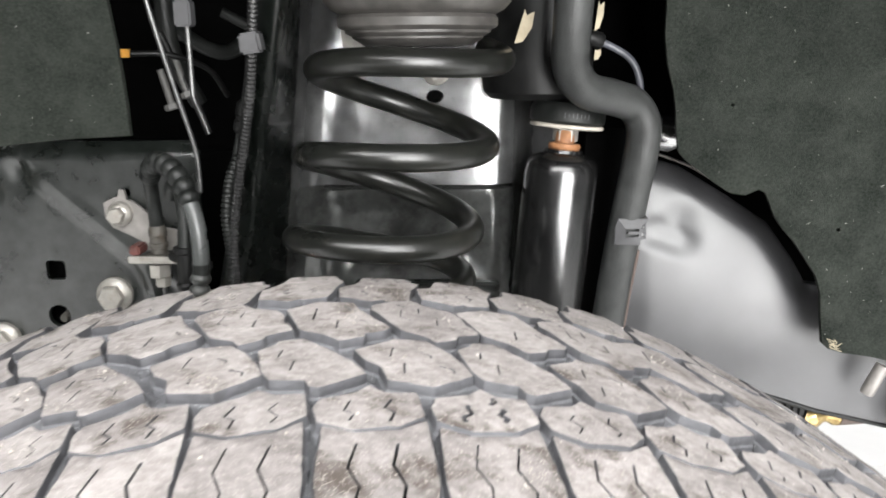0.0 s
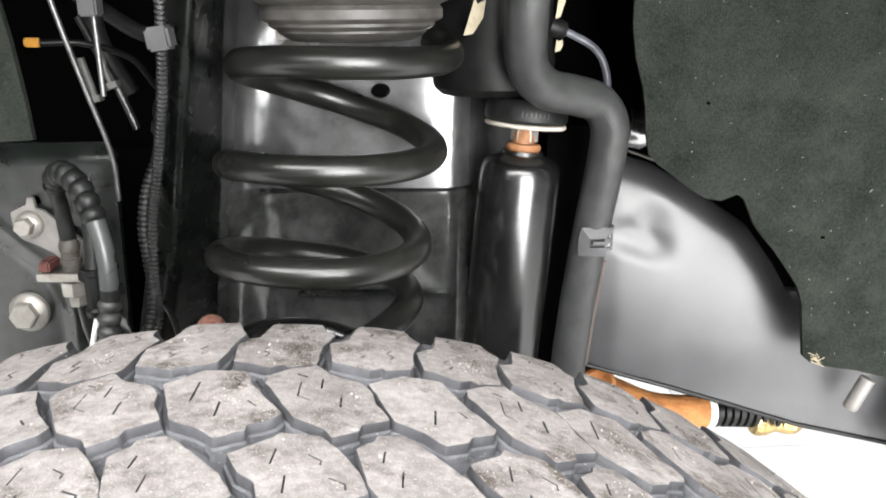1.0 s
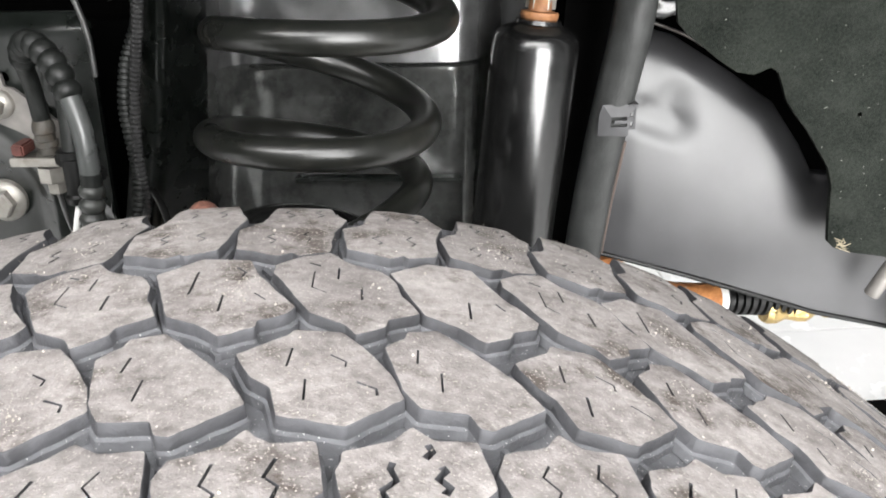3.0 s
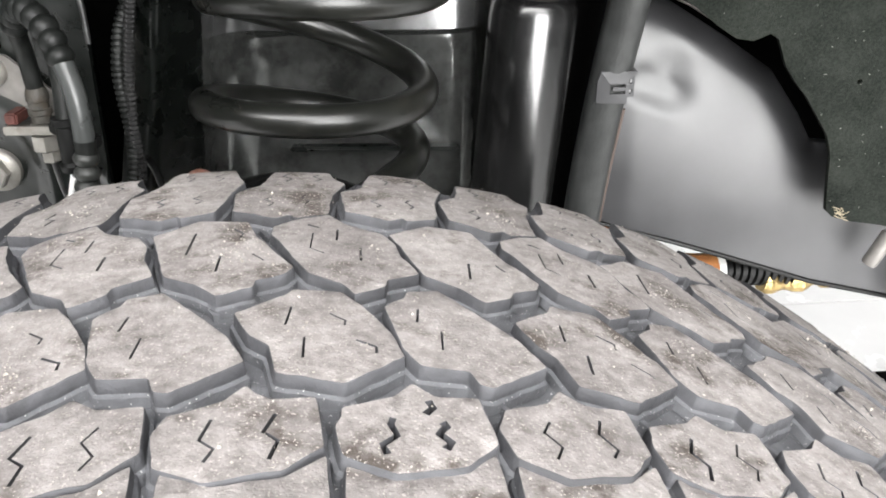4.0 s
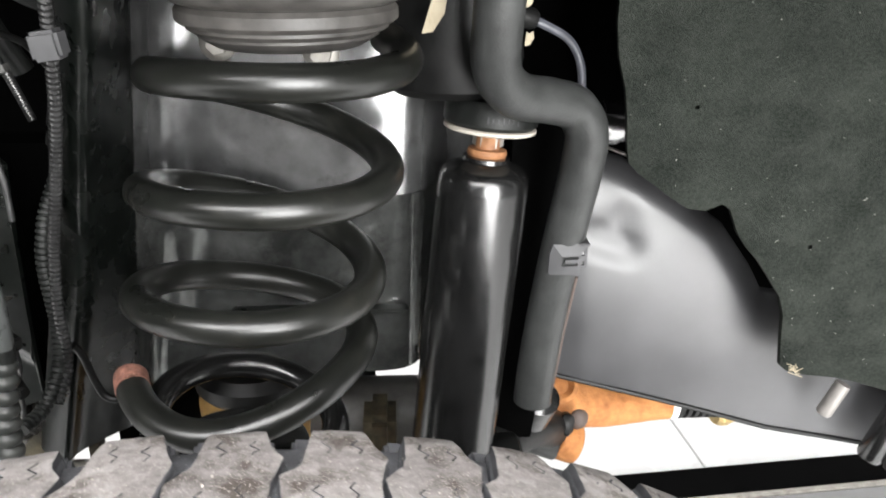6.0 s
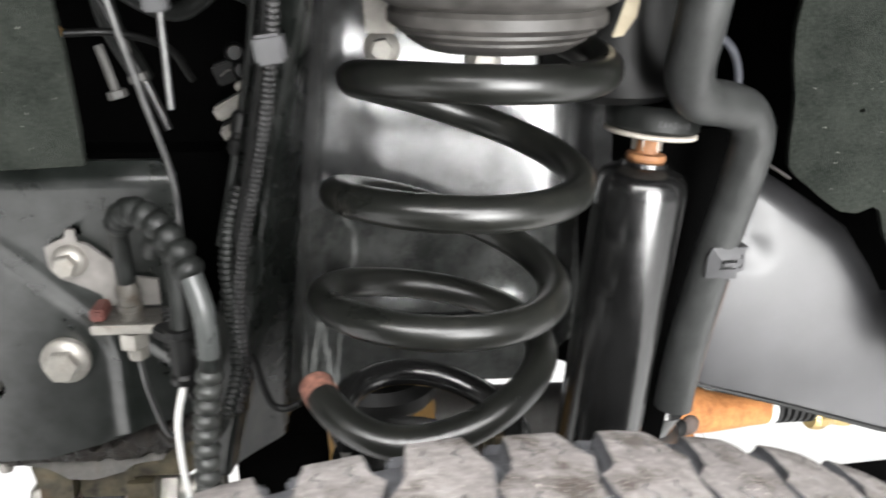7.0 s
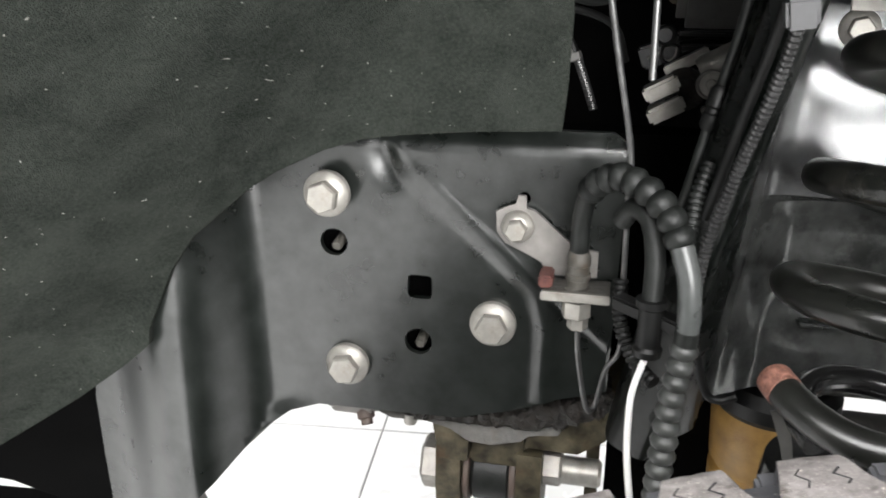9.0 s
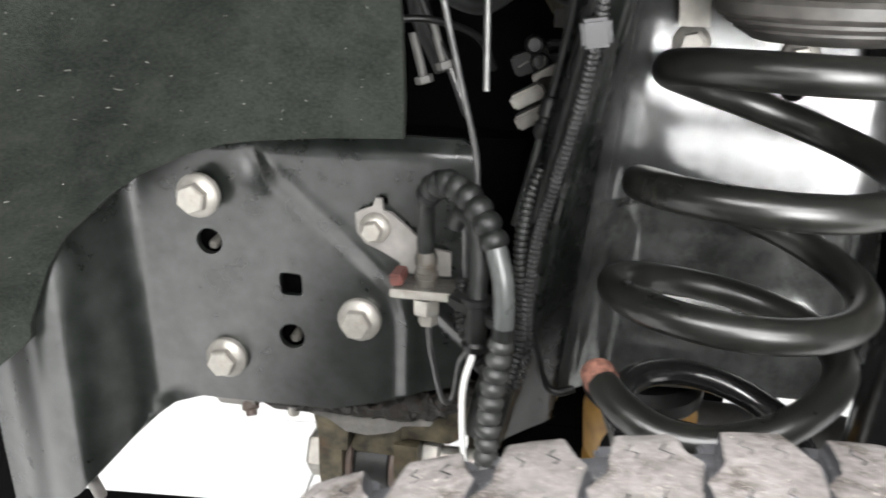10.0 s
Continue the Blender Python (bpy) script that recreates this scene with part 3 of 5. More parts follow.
rings = [[bm.verts.new((r * math.sin(a), v, r * math.cos(a))) for a in (2 * math.pi * k / 168 for k in range(168))] for r, v in profile[:-1]]
for a, b in zip(rings, rings[1:] + rings[:1]):
    for k in range(168):
        bm.faces.new((a[k], a[(k + 1) % 168], b[(k + 1) % 168], b[k]))
bmesh.ops.recalc_face_normals(bm, faces=bm.faces)
part("carcass", bm, CARCASS, tyre, "grey ribbed rubber in the tread grooves", 40)

rest = bmesh.new()


def block_mesh(outline, sipes, v0, v1, sink, grow, cut=0.00055):
    bm = tread_block(outline, sipes, v0, v1, sink=sink, grow=grow, cut=cut)
    me = bpy.data.meshes.new("tread_block")
    bm.to_mesh(me)
    bm.free()
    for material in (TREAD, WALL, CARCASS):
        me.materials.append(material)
    for p in me.polygons:
        p.use_smooth = True
    me.set_sharp_from_angle(angle=radians(34))
    return me


# one block of the near row is torn open along its cuts
TORN = [[(0.26, 0.73), (0.24, 0.77), (0.33, 0.81), (0.30, 0.86), (0.32, 0.89)], [(0.60, 0.75), (0.64, 0.78), (0.58, 0.82), (0.63, 0.85), (0.61, 0.87)], [(0.52, 0.91), (0.57, 0.94), (0.55, 0.975)]]
torn_mesh = block_mesh(NEAR_IN, TORN, -0.0975, -0.039, 0.0, 0.0006, 0.0012)
for first, second, v0, v1, shift, sink, grow in TREAD_ROWS:
    shapes, plains = [], []
    for k in range(6):
        outline, sipes = (first, second)[k % 2]
        worn = [[(a + random.uniform(-0.012, 0.012), c + random.uniform(-0.012, 0.012)) for a, c in line] for line in sipes if random.random() > (0.22 if k > 1 and len(sipes) > 2 else 0.0)]
        uneven = [(a + random.uniform(-0.014, 0.014), c + random.uniform(-0.010, 0.010)) for a, c in outline]
        shapes.append(block_mesh(uneven, worn, v0, v1, sink, grow))
    for outline, sipes in (first, second):
        plain = tread_block(outline, [], v0, v1, sink=sink, grow=grow)
        pm = bpy.data.meshes.new("plain_block")
        plain.to_mesh(pm)
        plain.free()
        plains.append(pm)
    for k in range(PITCHES):
        angle = 2 * math.pi * (k + shift) / PITCHES
        angle = (angle + math.pi) % (2 * math.pi) - math.pi
        spin = Matrix.Rotation(angle, 4, "Y")
        if -1.0 < angle < 1.1:
            me = shapes[k % 2 + 2 * random.randrange(3)]
            ob = new("tread_block", torn_mesh if k == 1 and first[0] is NEAR_IN else me)
            ob.parent = tyre
            ob.matrix_basis = spin @ Matrix.Translation((random.uniform(-0.0005, 0.0005), random.uniform(-0.0004, 0.0004), random.uniform(-0.0004, 0.0004)))
        else:
            k0 = len(rest.verts)
            rest.from_mesh(plains[k % 2])
            rest.verts.ensure_lookup_table()
            bmesh.ops.transform(rest, matrix=spin, verts=rest.verts[k0:])
tagged(part("tread_underside", rest, TREAD, tyre, smooth=0), kind="stuff")

# sand and crumbs on the blocks, loose and in small drifts
crumb_rng = random.Random(11)
crumb_verts, crumb_faces = [], []


def crumb(row, k, u, v):
    first, second, v0, v1, shift, sink, grow = TREAD_ROWS[row]
    if not inside((u, v), (first, second)[k % 2][0]):
        return
    angle = (2 * math.pi * (k + shift) / PITCHES + math.pi) % (2 * math.pi) - math.pi
    r = crumb_rng.uniform(0.00010, 0.00026) * (crumb_rng.uniform(1.4, 2.4) if crumb_rng.random() < 0.12 else 1.0)
    at = Matrix.Rotation(angle, 3, "Y") @ on_tyre(u * ARC, v0 + v * (v1 - v0), 0.4 * r - sink)
    turn = Matrix.Rotation(crumb_rng.uniform(0, 6.28), 3, (crumb_rng.random(), crumb_rng.random(), crumb_rng.random() + 0.01))
    k0 = len(crumb_verts)
    for d in ((1, 0, 0), (-1, 0, 0), (0, 1, 0), (0, -1, 0), (0, 0, 1), (0, 0, -1)):
        crumb_verts.append(tuple(at + turn @ Vector(d) * r * crumb_rng.uniform(0.6, 1.4)))
    crumb_faces.extend((k0 + a, k0 + b, k0 + c) for a, b, c in ((0, 2, 4), (2, 1, 4), (1, 3, 4), (3, 0, 4), (2, 0, 5), (1, 2, 5), (3, 1, 5), (0, 3, 5)))


for i in range(4200):
    crumb(crumb_rng.randrange(5), crumb_rng.randrange(-9, 12), crumb_rng.uniform(0, 1.1), crumb_rng.uniform(0, 1.05))
for i in range(90):
    spot = (crumb_rng.randrange(5), crumb_rng.randrange(-9, 12), crumb_rng.uniform(0.2, 0.9), crumb_rng.uniform(0.15, 0.9))
    for j in range(crumb_rng.randrange(15, 60)):
        crumb(spot[0], spot[1], spot[2] + crumb_rng.gauss(0, 0.10), spot[3] + crumb_rng.gauss(0, 0.10))
crumb_mesh = bpy.data.meshes.new("grit")
crumb_mesh.from_pydata(crumb_verts, [], crumb_faces)
crumb_mesh.materials.append(GRIT)
grit = new("grit", crumb_mesh)
grit.parent = tyre
tagged(grit, "pale sand and crumbs lying on the tread", kind="stuff")

# side lugs that run from the shoulders down the sidewalls, and small ribs in the grooves
lug = bmesh.new()
for side, v0 in ((-1, -0.0955), (1, 0.0955)):
    for k in range(PITCHES):
        a = 2 * math.pi * (k + (0.66 if side < 0 else 0.95)) / PITCHES
        m = Matrix.Rotation(a, 4, "Y") @ Matrix.Translation((0, v0, TR - crown(v0)))
        tilt = Matrix.Rotation(radians(18 * side), 4, "X")
        box(lug, (-0.0120, -0.005, -0.034 - 0.006 * (k % 2)), (0.0120, 0.003, -0.0065), m @ tilt, bevel=0.0012)
tagged(part("side_lug_ring", lug, WALL, tyre, smooth=0), kind="stuff")
rib = bmesh.new()
for vv in (-0.0378, -0.0002, 0.043):
    for k in range(PITCHES * 3):
        a = 2 * math.pi * k / (PITCHES * 3)
        if math.cos(a) > 0.55:
            box(rib, (-0.0007, -0.0028, -0.0075), (0.0007, 0.0028, -0.0040), Matrix.Rotation(a, 4, "Y") @ Matrix.Translation((0, vv, TR - crown(vv))) @ Matrix.Rotation(radians(25), 4, "Z"))
tagged(part("groove_rib_ring", rib, CARCASS, tyre, smooth=0), kind="stuff")

rim = new("wheel_rim")
rim.matrix_world = TYRE
tagged(rim, "dark steel wheel rim inside the tyre", "wheel rim")
part("barrel", lathe(bmesh.new(), [(0.05, -0.03), (0.12, -0.035), (0.19, -0.075), (0.215, -0.092), (0.21, -0.082), (0.205, 0.082), (0.215, 0.092), (0.19, 0.08), (0.18, 0.02), (0.10, -0.01), (0.05, -0.01)], 48, Matrix.Rotation(radians(-90), 4, "X")), PLASTIC, rim)


# ---- frame plate with its bolts ----
def near_line(p, line):
    best = 9.0
    for a, b in zip(line, line[1:]):
        a, b, q = Vector(a), Vector(b), Vector(p)
        k = max(0, min(1, (q - a).dot(b - a) / (b - a).length_squared))
        best = min(best, (q - a - k * (b - a)).length)
    return best


def ease(x):
    x = max(0.0, min(1.0, x))
    return x * x * (3 - 2 * x)


RIB = [(-0.287, 0.840), (-0.283, 0.826), (-0.245, 0.794), (-0.212, 0.764), (-0.207, 0.745), (-0.208, 0.70)]


def plate_place(x, z, d):
    y = 0.490
    if x < -0.361:
        y -= 0.036 * ease((-0.361 - x) / 0.037)
    if x < -0.401:
        y += 0.034 * ease((-0.401 - x) / 0.075)
    y += 0.006 * ease((z - 0.838) / 0.010)
    y += 0.0030 * (1 - ease(math.hypot(x + 0.2875, (z - 0.830) * 0.8) / 0.016))
    y -= 0.0027 * (1 - ease(near_line((x, z), RIB) / 0.0080))
    y -= 0.003 * ease((x + 0.2875) / 0.004) * ease((z - 0.764 - (x + 0.212) * -0.88) / 0.008)
    y -= 0.004 * ease((-0.335 - x) / 0.02) * (1 - ease((-0.358 - x) / 0.014)) * (1 - ease((z - 0.672 - max(0, x + 0.36) * 0.5) / 0.012))
    return (x, y + d, z)


plate = thing("frame_plate", "black pressed steel frame plate with a diagonal rib and holes", "frame plate", (-0.27, 0.49, 0.76))
outline = [(-0.31, 0.856), (-0.282, 0.847), (-0.23, 0.847), (-0.180, 0.847), (-0.172, 0.842), (-0.173, 0.80), (-0.174, 0.75), (-0.175, 0.712), (-0.186, 0.708), (-0.20, 0.704), (-0.225, 0.694), (-0.254, 0.686), (-0.295, 0.685), (-0.334, 0.6845), (-0.350, 0.680), (-0.3607, 0.6717), (-0.376, 0.657), (-0.388, 0.643), (-0.401, 0.629), (-0.4255, 0.610), (-0.445, 0.598), (-0.476, 0.588), (-0.477, 0.63), (-0.477, 0.672), (-0.474, 0.692), (-0.452, 0.708), (-0.434, 0.722), (-0.424, 0.734), (-0.420, 0.748), (-0.410, 0.764), (-0.396, 0.787), (-0.378, 0.808), (-0.346, 0.833), (-0.331, 0.843)]
square = [(-0.2742 + 0.0066 * math.copysign(abs(math.cos(a)) ** 0.35, math.cos(a)), 0.7618 + 0.0066 * math.copysign(abs(math.sin(a)) ** 0.35, math.sin(a))) for a in (2 * math.pi * (k + 0.5) / 24 for k in range(24))]
holes = [circle(-0.3205, 0.7832, 0.0076), circle(-0.2754, 0.7300, 0.0076), square, circle(-0.2205, 0.8145, 0.0030)]
keep(part("plate", sheet(outline, holes, 0.004, plate_place, 0.0034), PAINT, None, smooth=40), plate)
# near-black box paints the unlit depth behind the holes
keep(part("hole_shade_box", box(bmesh.new(), (-0.34, 0.512, 0.695), (-0.19, 0.535, 0.835)), SHADE_AND_RUBBER_BLACK), plate)
for x, z in ((-0.321, 0.7815), (-0.2756, 0.7285)):
    keep(part("stud", lathe(bmesh.new(), [(0.0029, 0.0), (0.0029, 0.018), (0.0022, 0.0195)], 16, axis_frame((x, 0.514, z), (0, -1, -0.12))), WORN), plate)

for x, z, y, spin in ((-0.3195, 0.8125, 0.4800, 20), (-0.3150, 0.7134, 0.4875, 8), (-0.2347, 0.7456, 0.4875, 0)):
    flange_bolt("zinc plated hexagon flange bolt in the black frame plate", (x, y, z), (0, -1, 0), 0.0121, 0.0084, 0.0098, spin, "frame plate bolts")
flange_bolt("small zinc flange bolt holding the steel hose bracket", (-0.2226, 0.4805, 0.8020), (0, -1, 0), 0.0080, 0.0054, 0.0095, 10)

tab = thing("hose_bracket", "bare grey steel tab bracket carrying the brake hose fitting", "bracket", (-0.205, 0.482, 0.79))
shape = [(-0.2335, 0.8087), (-0.2280, 0.8116), (-0.2240, 0.8130), (-0.2228, 0.8172), (-0.2192, 0.8172), (-0.2185, 0.8110), (-0.2145, 0.8100), (-0.2040, 0.8010), (-0.1947, 0.7927), (-0.1834, 0.7910), (-0.1834, 0.7780), (-0.2085, 0.7780), (-0.2105, 0.7840), (-0.2190, 0.7885), (-0.2287, 0.7927), (-0.2330, 0.7985)]
keep(part("tab", sheet(shape, (), 0.0025, lambda x, z, d: (x, 0.4815 + d, z)), BRACKET, smooth=30), tab)
keep(part("shelf", box(bmesh.new(), (-0.2075, 0.4535, 0.7750), (-0.1765, 0.4830, 0.7764), Matrix.Translation((-0.19, 0.483, 0.7757)) @ Matrix.Rotation(radians(-9), 4, "X") @ Matrix.Translation((0.19, -0.483, -0.7757)), bevel=0.0005), WORN), tab)
keep(part("shelf_lip", box(bmesh.new(), (-0.2078, 0.4515, 0.7768), (-0.1762, 0.4530, 0.7812), bevel=0.0006), ZINC), tab)
keep(part("shelf_end", box(bmesh.new(), (-0.2095, 0.458, 0.7800), (-0.2030, 0.472, 0.7862), bevel=0.0010), DULLRED, label="red-brown painted shelf end"), tab)

fitting = thing("brake_hose_fitting", "grey metal brake hose fitting screwed into the bracket", "fitting", (-0.1915, 0.461, 0.775))
F = Matrix.Translation((-0.1915, 0.461, 0.010))
keep(part("ferrule", lathe(bmesh.new(), [(0.0060, 0.767), (0.0060, 0.771), (0.0048, 0.7715), (0.0050, 0.775), (0.0058, 0.7755), (0.0058, 0.778), (0.0050, 0.7785), (0.0050, 0.782), (0.0056, 0.7825), (0.0056, 0.786), (0.0046, 0.789)], 24, F), WORN), fitting)
keep(part("collar", lathe(bmesh.new(), [(0.0082, 0.7667), (0.0082, 0.7680), (0.0064, 0.7688)], 24, F), WORN), fitting)
keep(part("nut", hexagon(bmesh.new(), 0.0070, 0.0, 0.0085, axis_frame((-0.1915, 0.461, 0.7747), (0, 0, -1), 15)), ZINC), fitting)
keep(part("lower_nut", hexagon(bmesh.new(), 0.0050, 0.0, 0.006, axis_frame((-0.1905, 0.461, 0.7662), (0, 0, -1), 0)), ZINC), fitting)
keep(tube("brake_pipe", [(-0.1905, 0.461, 0.761), (-0.189, 0.463, 0.742), (-0.184, 0.468, 0.714), (-0.180, 0.475, 0.712), (-0.176, 0.470, 0.735), (-0.170, 0.462, 0.752), (-0.171, 0.455, 0.79), (-0.172, 0.453, 0.835)], 0.0013, STEEL), fitting)

hose = thing("brake_hose", "black rubber brake hose looping over in a ribbed sleeve", "hose", (-0.17, 0.43, 0.80))
keep(tube("upper_hose", [(-0.1915, 0.461, 0.796), (-0.1912, 0.458, 0.815), (-0.1885, 0.449, 0.829), (-0.1845, 0.442, 0.836)], 0.0043, HOSE), hose)
keep(corrugated("elbow_sleeve", [(-0.1885, 0.449, 0.830), (-0.183, 0.440, 0.838), (-0.174, 0.430, 0.8425), (-0.163, 0.420, 0.839), (-0.155, 0.413, 0.831), (-0.1505, 0.409, 0.822)], 0.0053, 0.0010, 0.0068, HOSE, rounded=True), hose)
keep(tube("grey_sleeve", [(-0.1508, 0.4092, 0.8225), (-0.1470, 0.4062, 0.810), (-0.1458, 0.4045, 0.797), (-0.1458, 0.404, 0.788)], 0.0046, SMOKE, label="shiny smoky grey sleeve"), hose)
keep(tube("lower_hose", [(-0.1458, 0.404, 0.790), (-0.1459, 0.404, 0.787), (-0.1461, 0.4038, 0.783)], 0.0047, HOSE), hose)
keep(corrugated("lower_sleeve", [(-0.1461, 0.4038, 0.7850), (-0.1475, 0.403, 0.772), (-0.1495, 0.4025, 0.757), (-0.1505, 0.4025, 0.740), (-0.1515, 0.4025, 0.72), (-0.152, 0.403, 0.690)], 0.0047, 0.0011, 0.0066, RIBGREY, rounded=True), hose)

vent = thing("vent_pipe", "black elbow and white plastic pipe clipped beside the brake hose", "pipe", (-0.16, 0.42, 0.78))
keep(tube("black_elbow", [(-0.1735, 0.441, 0.821), (-0.169, 0.434, 0.829), (-0.1625, 0.427, 0.826), (-0.1595, 0.422, 0.812), (-0.1595, 0.419, 0.795)], 0.0042, HOSE), vent)
keep(part("socket", lathe(bmesh.new(), [(0.0058, 0.771), (0.0062, 0.774), (0.0050, 0.7755), (0.0050, 0.792), (0.0064, 0.793), (0.0064, 0.796)], 20, Matrix.Translation((-0.1595, 0.4185, 0))), PLASTIC), vent)
keep(tube("white_pipe", [(-0.1592, 0.4182, 0.779), (-0.1602, 0.4178, 0.770), (-0.1640, 0.4172, 0.755), (-0.1648, 0.417, 0.742), (-0.1640, 0.417, 0.722), (-0.1612, 0.417, 0.700), (-0.159, 0.417, 0.685)], 0.0015, WHITE, label="white plastic pipe"), vent)
keep(part("clip_bar", box(bmesh.new(), (-0.019, -0.004, -0.003), (0.019, 0.004, 0.003), Matrix.Translation((-0.159, 0.424, 0.7865)) @ Matrix.Rotation(radians(-42), 4, "Z"), bevel=0.001), PLASTIC), vent)
keep(corrugated("small_loom", [(-0.172, 0.452, 0.79), (-0.171, 0.447, 0.772), (-0.164, 0.44, 0.757), (-0.155, 0.43, 0.752)], 0.0030, 0.0004, 0.0026, PLASTIC), vent)

rods = thing("brake_line", "thin bare steel brake line running down past the frame plate", "brake line", (-0.18, 0.475, 0.88))
keep(tube("pipe", [(-0.1935, 0.468, 0.955), (-0.1871, 0.4708, 0.920), (-0.1795, 0.478, 0.880), (-0.1722, 0.4850, 0.842), (-0.1712, 0.486, 0.815)], 0.0015, STEEL), rods)
rod2 = thing("control_rod", "thin grey steel rod hanging from a connector", "rod", (-0.166, 0.47, 0.90))
keep(tube("rod", [(-0.1672, 0.47, 0.960), (-0.1662, 0.47, 0.915), (-0.1655, 0.469, 0.876)], 0.0015, STEEL), rod2)
keep(part("connector", box(bmesh.new(), (-0.1720, 0.464, 0.917), (-0.1620, 0.474, 0.932), bevel=0.001), CLIPGREY), rod2)


# ---- wiring looms on the tower flange ----
loom = thing("wiring_loom", "black corrugated wiring conduit clipped along the tower flange", "wiring loom", (-0.13, 0.44, 0.84))
keep(corrugated("conduit", [(-0.110, 0.418, 0.958), (-0.1162, 0.427, 0.909), (-0.1212, 0.434, 0.879), (-0.1295, 0.442, 0.846), (-0.1375, 0.447, 0.812), (-0.1400, 0.447, 0.785), (-0.1390, 0.445, 0.760), (-0.1435, 0.438, 0.742)], 0.0021, 0.0006, 0.0024, LOOM), loom)
keep(corrugated("side_conduit", [(-0.1385, 0.464, 0.842), (-0.1425, 0.459, 0.830), (-0.1440, 0.455, 0.820), (-0.1450, 0.452, 0.805), (-0.1425, 0.449, 0.780), (-0.1430, 0.444, 0.758), (-0.1480, 0.434, 0.743), (-0.1530, 0.420, 0.740)], 0.0029, 0.0005, 0.0028, HOSE), loom)
keep(tube("cable", [(-0.114, 0.432, 0.96), (-0.121, 0.440, 0.905), (-0.130, 0.449, 0.862), (-0.139, 0.455, 0.82)], 0.0024, PLASTIC), loom)
keep(tube("tower_cable", [(-0.1225, 0.470, 0.960), (-0.1300, 0.474, 0.905), (-0.1375, 0.476, 0.868), (-0.1440, 0.474, 0.838), (-0.1500, 0.470, 0.812)], 0.0022, HOSE), loom)
keep(part("cable_joint", lathe(bmesh.new(), [(0.0026, -0.010), (0.0040, -0.008), (0.0042, -0.001), (0.0032, 0.000), (0.0032, 0.002), (0.0040, 0.003), (0.0040, 0.008), (0.0026, 0.010)], 16, axis_frame((-0.1385, 0.4745, 0.864), (-0.22, 0.0, -1))), PLASTIC), loom)
keep(tube("drain_tube", [(-0.1385, 0.452, 0.765), (-0.1362, 0.4554, 0.757), (-0.1325, 0.456, 0.742), (-0.1290, 0.456, 0.7345), (-0.1235, 0.456, 0.7325), (-0.1165, 0.456, 0.7355)], 0.0019, PLASTIC), loom)
keep(part("clip", box(bmesh.new(), (-0.0058, -0.0056, -0.0056), (0.0058, 0.0056, 0.0056), Matrix.Translation((-0.1168, 0.4275, 0.9075)) @ Matrix.Rotation(radians(-8), 4, "Y"), bevel=0.0014), CLIPGREY, label="grey plastic clip"), loom)


# ---- spring tower ----
tower = thing("spring_tower", "glossy black painted steel spring tower curving behind the coil", "spring tower", (-0.05, 0.53, 0.80))
TOWER_LINE = spline([(-0.128, 0.500, 0), (-0.1305, 0.464, 0), (-0.1272, 0.453, 0), (-0.1165, 0.444, 0), (-0.1105, 0.443, 0), (-0.1085, 0.456, 0), (-0.1078, 0.480, 0), (-0.1068, 0.502, 0), (-0.100, 0.5195, 0), (-0.078, 0.5305, 0), (-0.03, 0.533, 0), (0.015, 0.534, 0), (0.032, 0.545, 0), (0.045, 0.575, 0), (0.075, 0.60, 0)], 6)
bm = bmesh.new()
grid = []
for z in [0.694 + 0.006 * k for k in range(46)]:
    row = []
    for i, p in enumerate(TOWER_LINE):
        turned = ease((i / 6 - 4.5) / 2.5)
        lean = (z - 0.89) * (0.22 * (1 - turned) + (0.10 - 0.07 * ease((i / 6 - 7) / 2)) * turned)
        x, y = p.x + lean, p.y + (1 - turned) * 0.2 * (0.89 - max(z, 0.81))
        y += 0.006 * (1 - ease((z - 0.808) / 0.006)) * ease((x + 0.108) / 0.015)
        inset = ease((x + 0.094) / 0.006) * (1 - ease((x - 0.005) / 0.01)) * ease((z - 0.742) / 0.022) * (1 - ease((z - 0.796) / 0.006))
        y += 0.004 * inset
        y += (0.06 * max(0, z - 0.812) - 0.010 * ease((z - 0.808) / 0.006)) * ease((x + 0.105) / 0.03)
        y -= 0.09 * max(0.0, 0.806 - z) * ease((x + 0.105) / 0.03)
        row.append(bm.verts.new((x, y, z)))
    grid.append(row)
low_rows, high_rows = [[v.co.copy() for v in row] for row in grid[:21]], [[v.co.copy() for v in row] for row in grid[20:]]
bm.free()


def strip(rows, first, last):
    b = bmesh.new()
    vs = [[b.verts.new(p) for p in row[first:last]] for row in rows]
    for lower_row, upper_row in zip(vs, vs[1:]):
        for k in range(len(lower_row) - 1):
            b.faces.new((lower_row[k], lower_row[k + 1], upper_row[k + 1], upper_row[k]))
    bmesh.ops.solidify(b, geom=b.faces[:], thickness=-0.003)
    bmesh.ops.recalc_face_normals(b, faces=b.faces)
    return b


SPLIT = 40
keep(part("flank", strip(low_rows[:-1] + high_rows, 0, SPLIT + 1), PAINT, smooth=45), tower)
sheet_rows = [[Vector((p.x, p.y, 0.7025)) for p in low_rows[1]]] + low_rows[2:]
keep(part("lower_sheet", strip(sheet_rows, SPLIT, len(TOWER_LINE)), GRIMY, label="grimy lower sheet with a dimmer painted sheen", smooth=45), tower)
keep(part("upper_sheet", strip(high_rows, SPLIT, len(TOWER_LINE)), TOWER, label="glossy black upper sheet with a bright painted sheen", smooth=45), tower)
keep(part("sheet_lip", box(bmesh.new(), (-0.080, 0.5235, 0.7425), (0.020, 0.5325, 0.7455), bevel=0.0012), PAINT), tower)
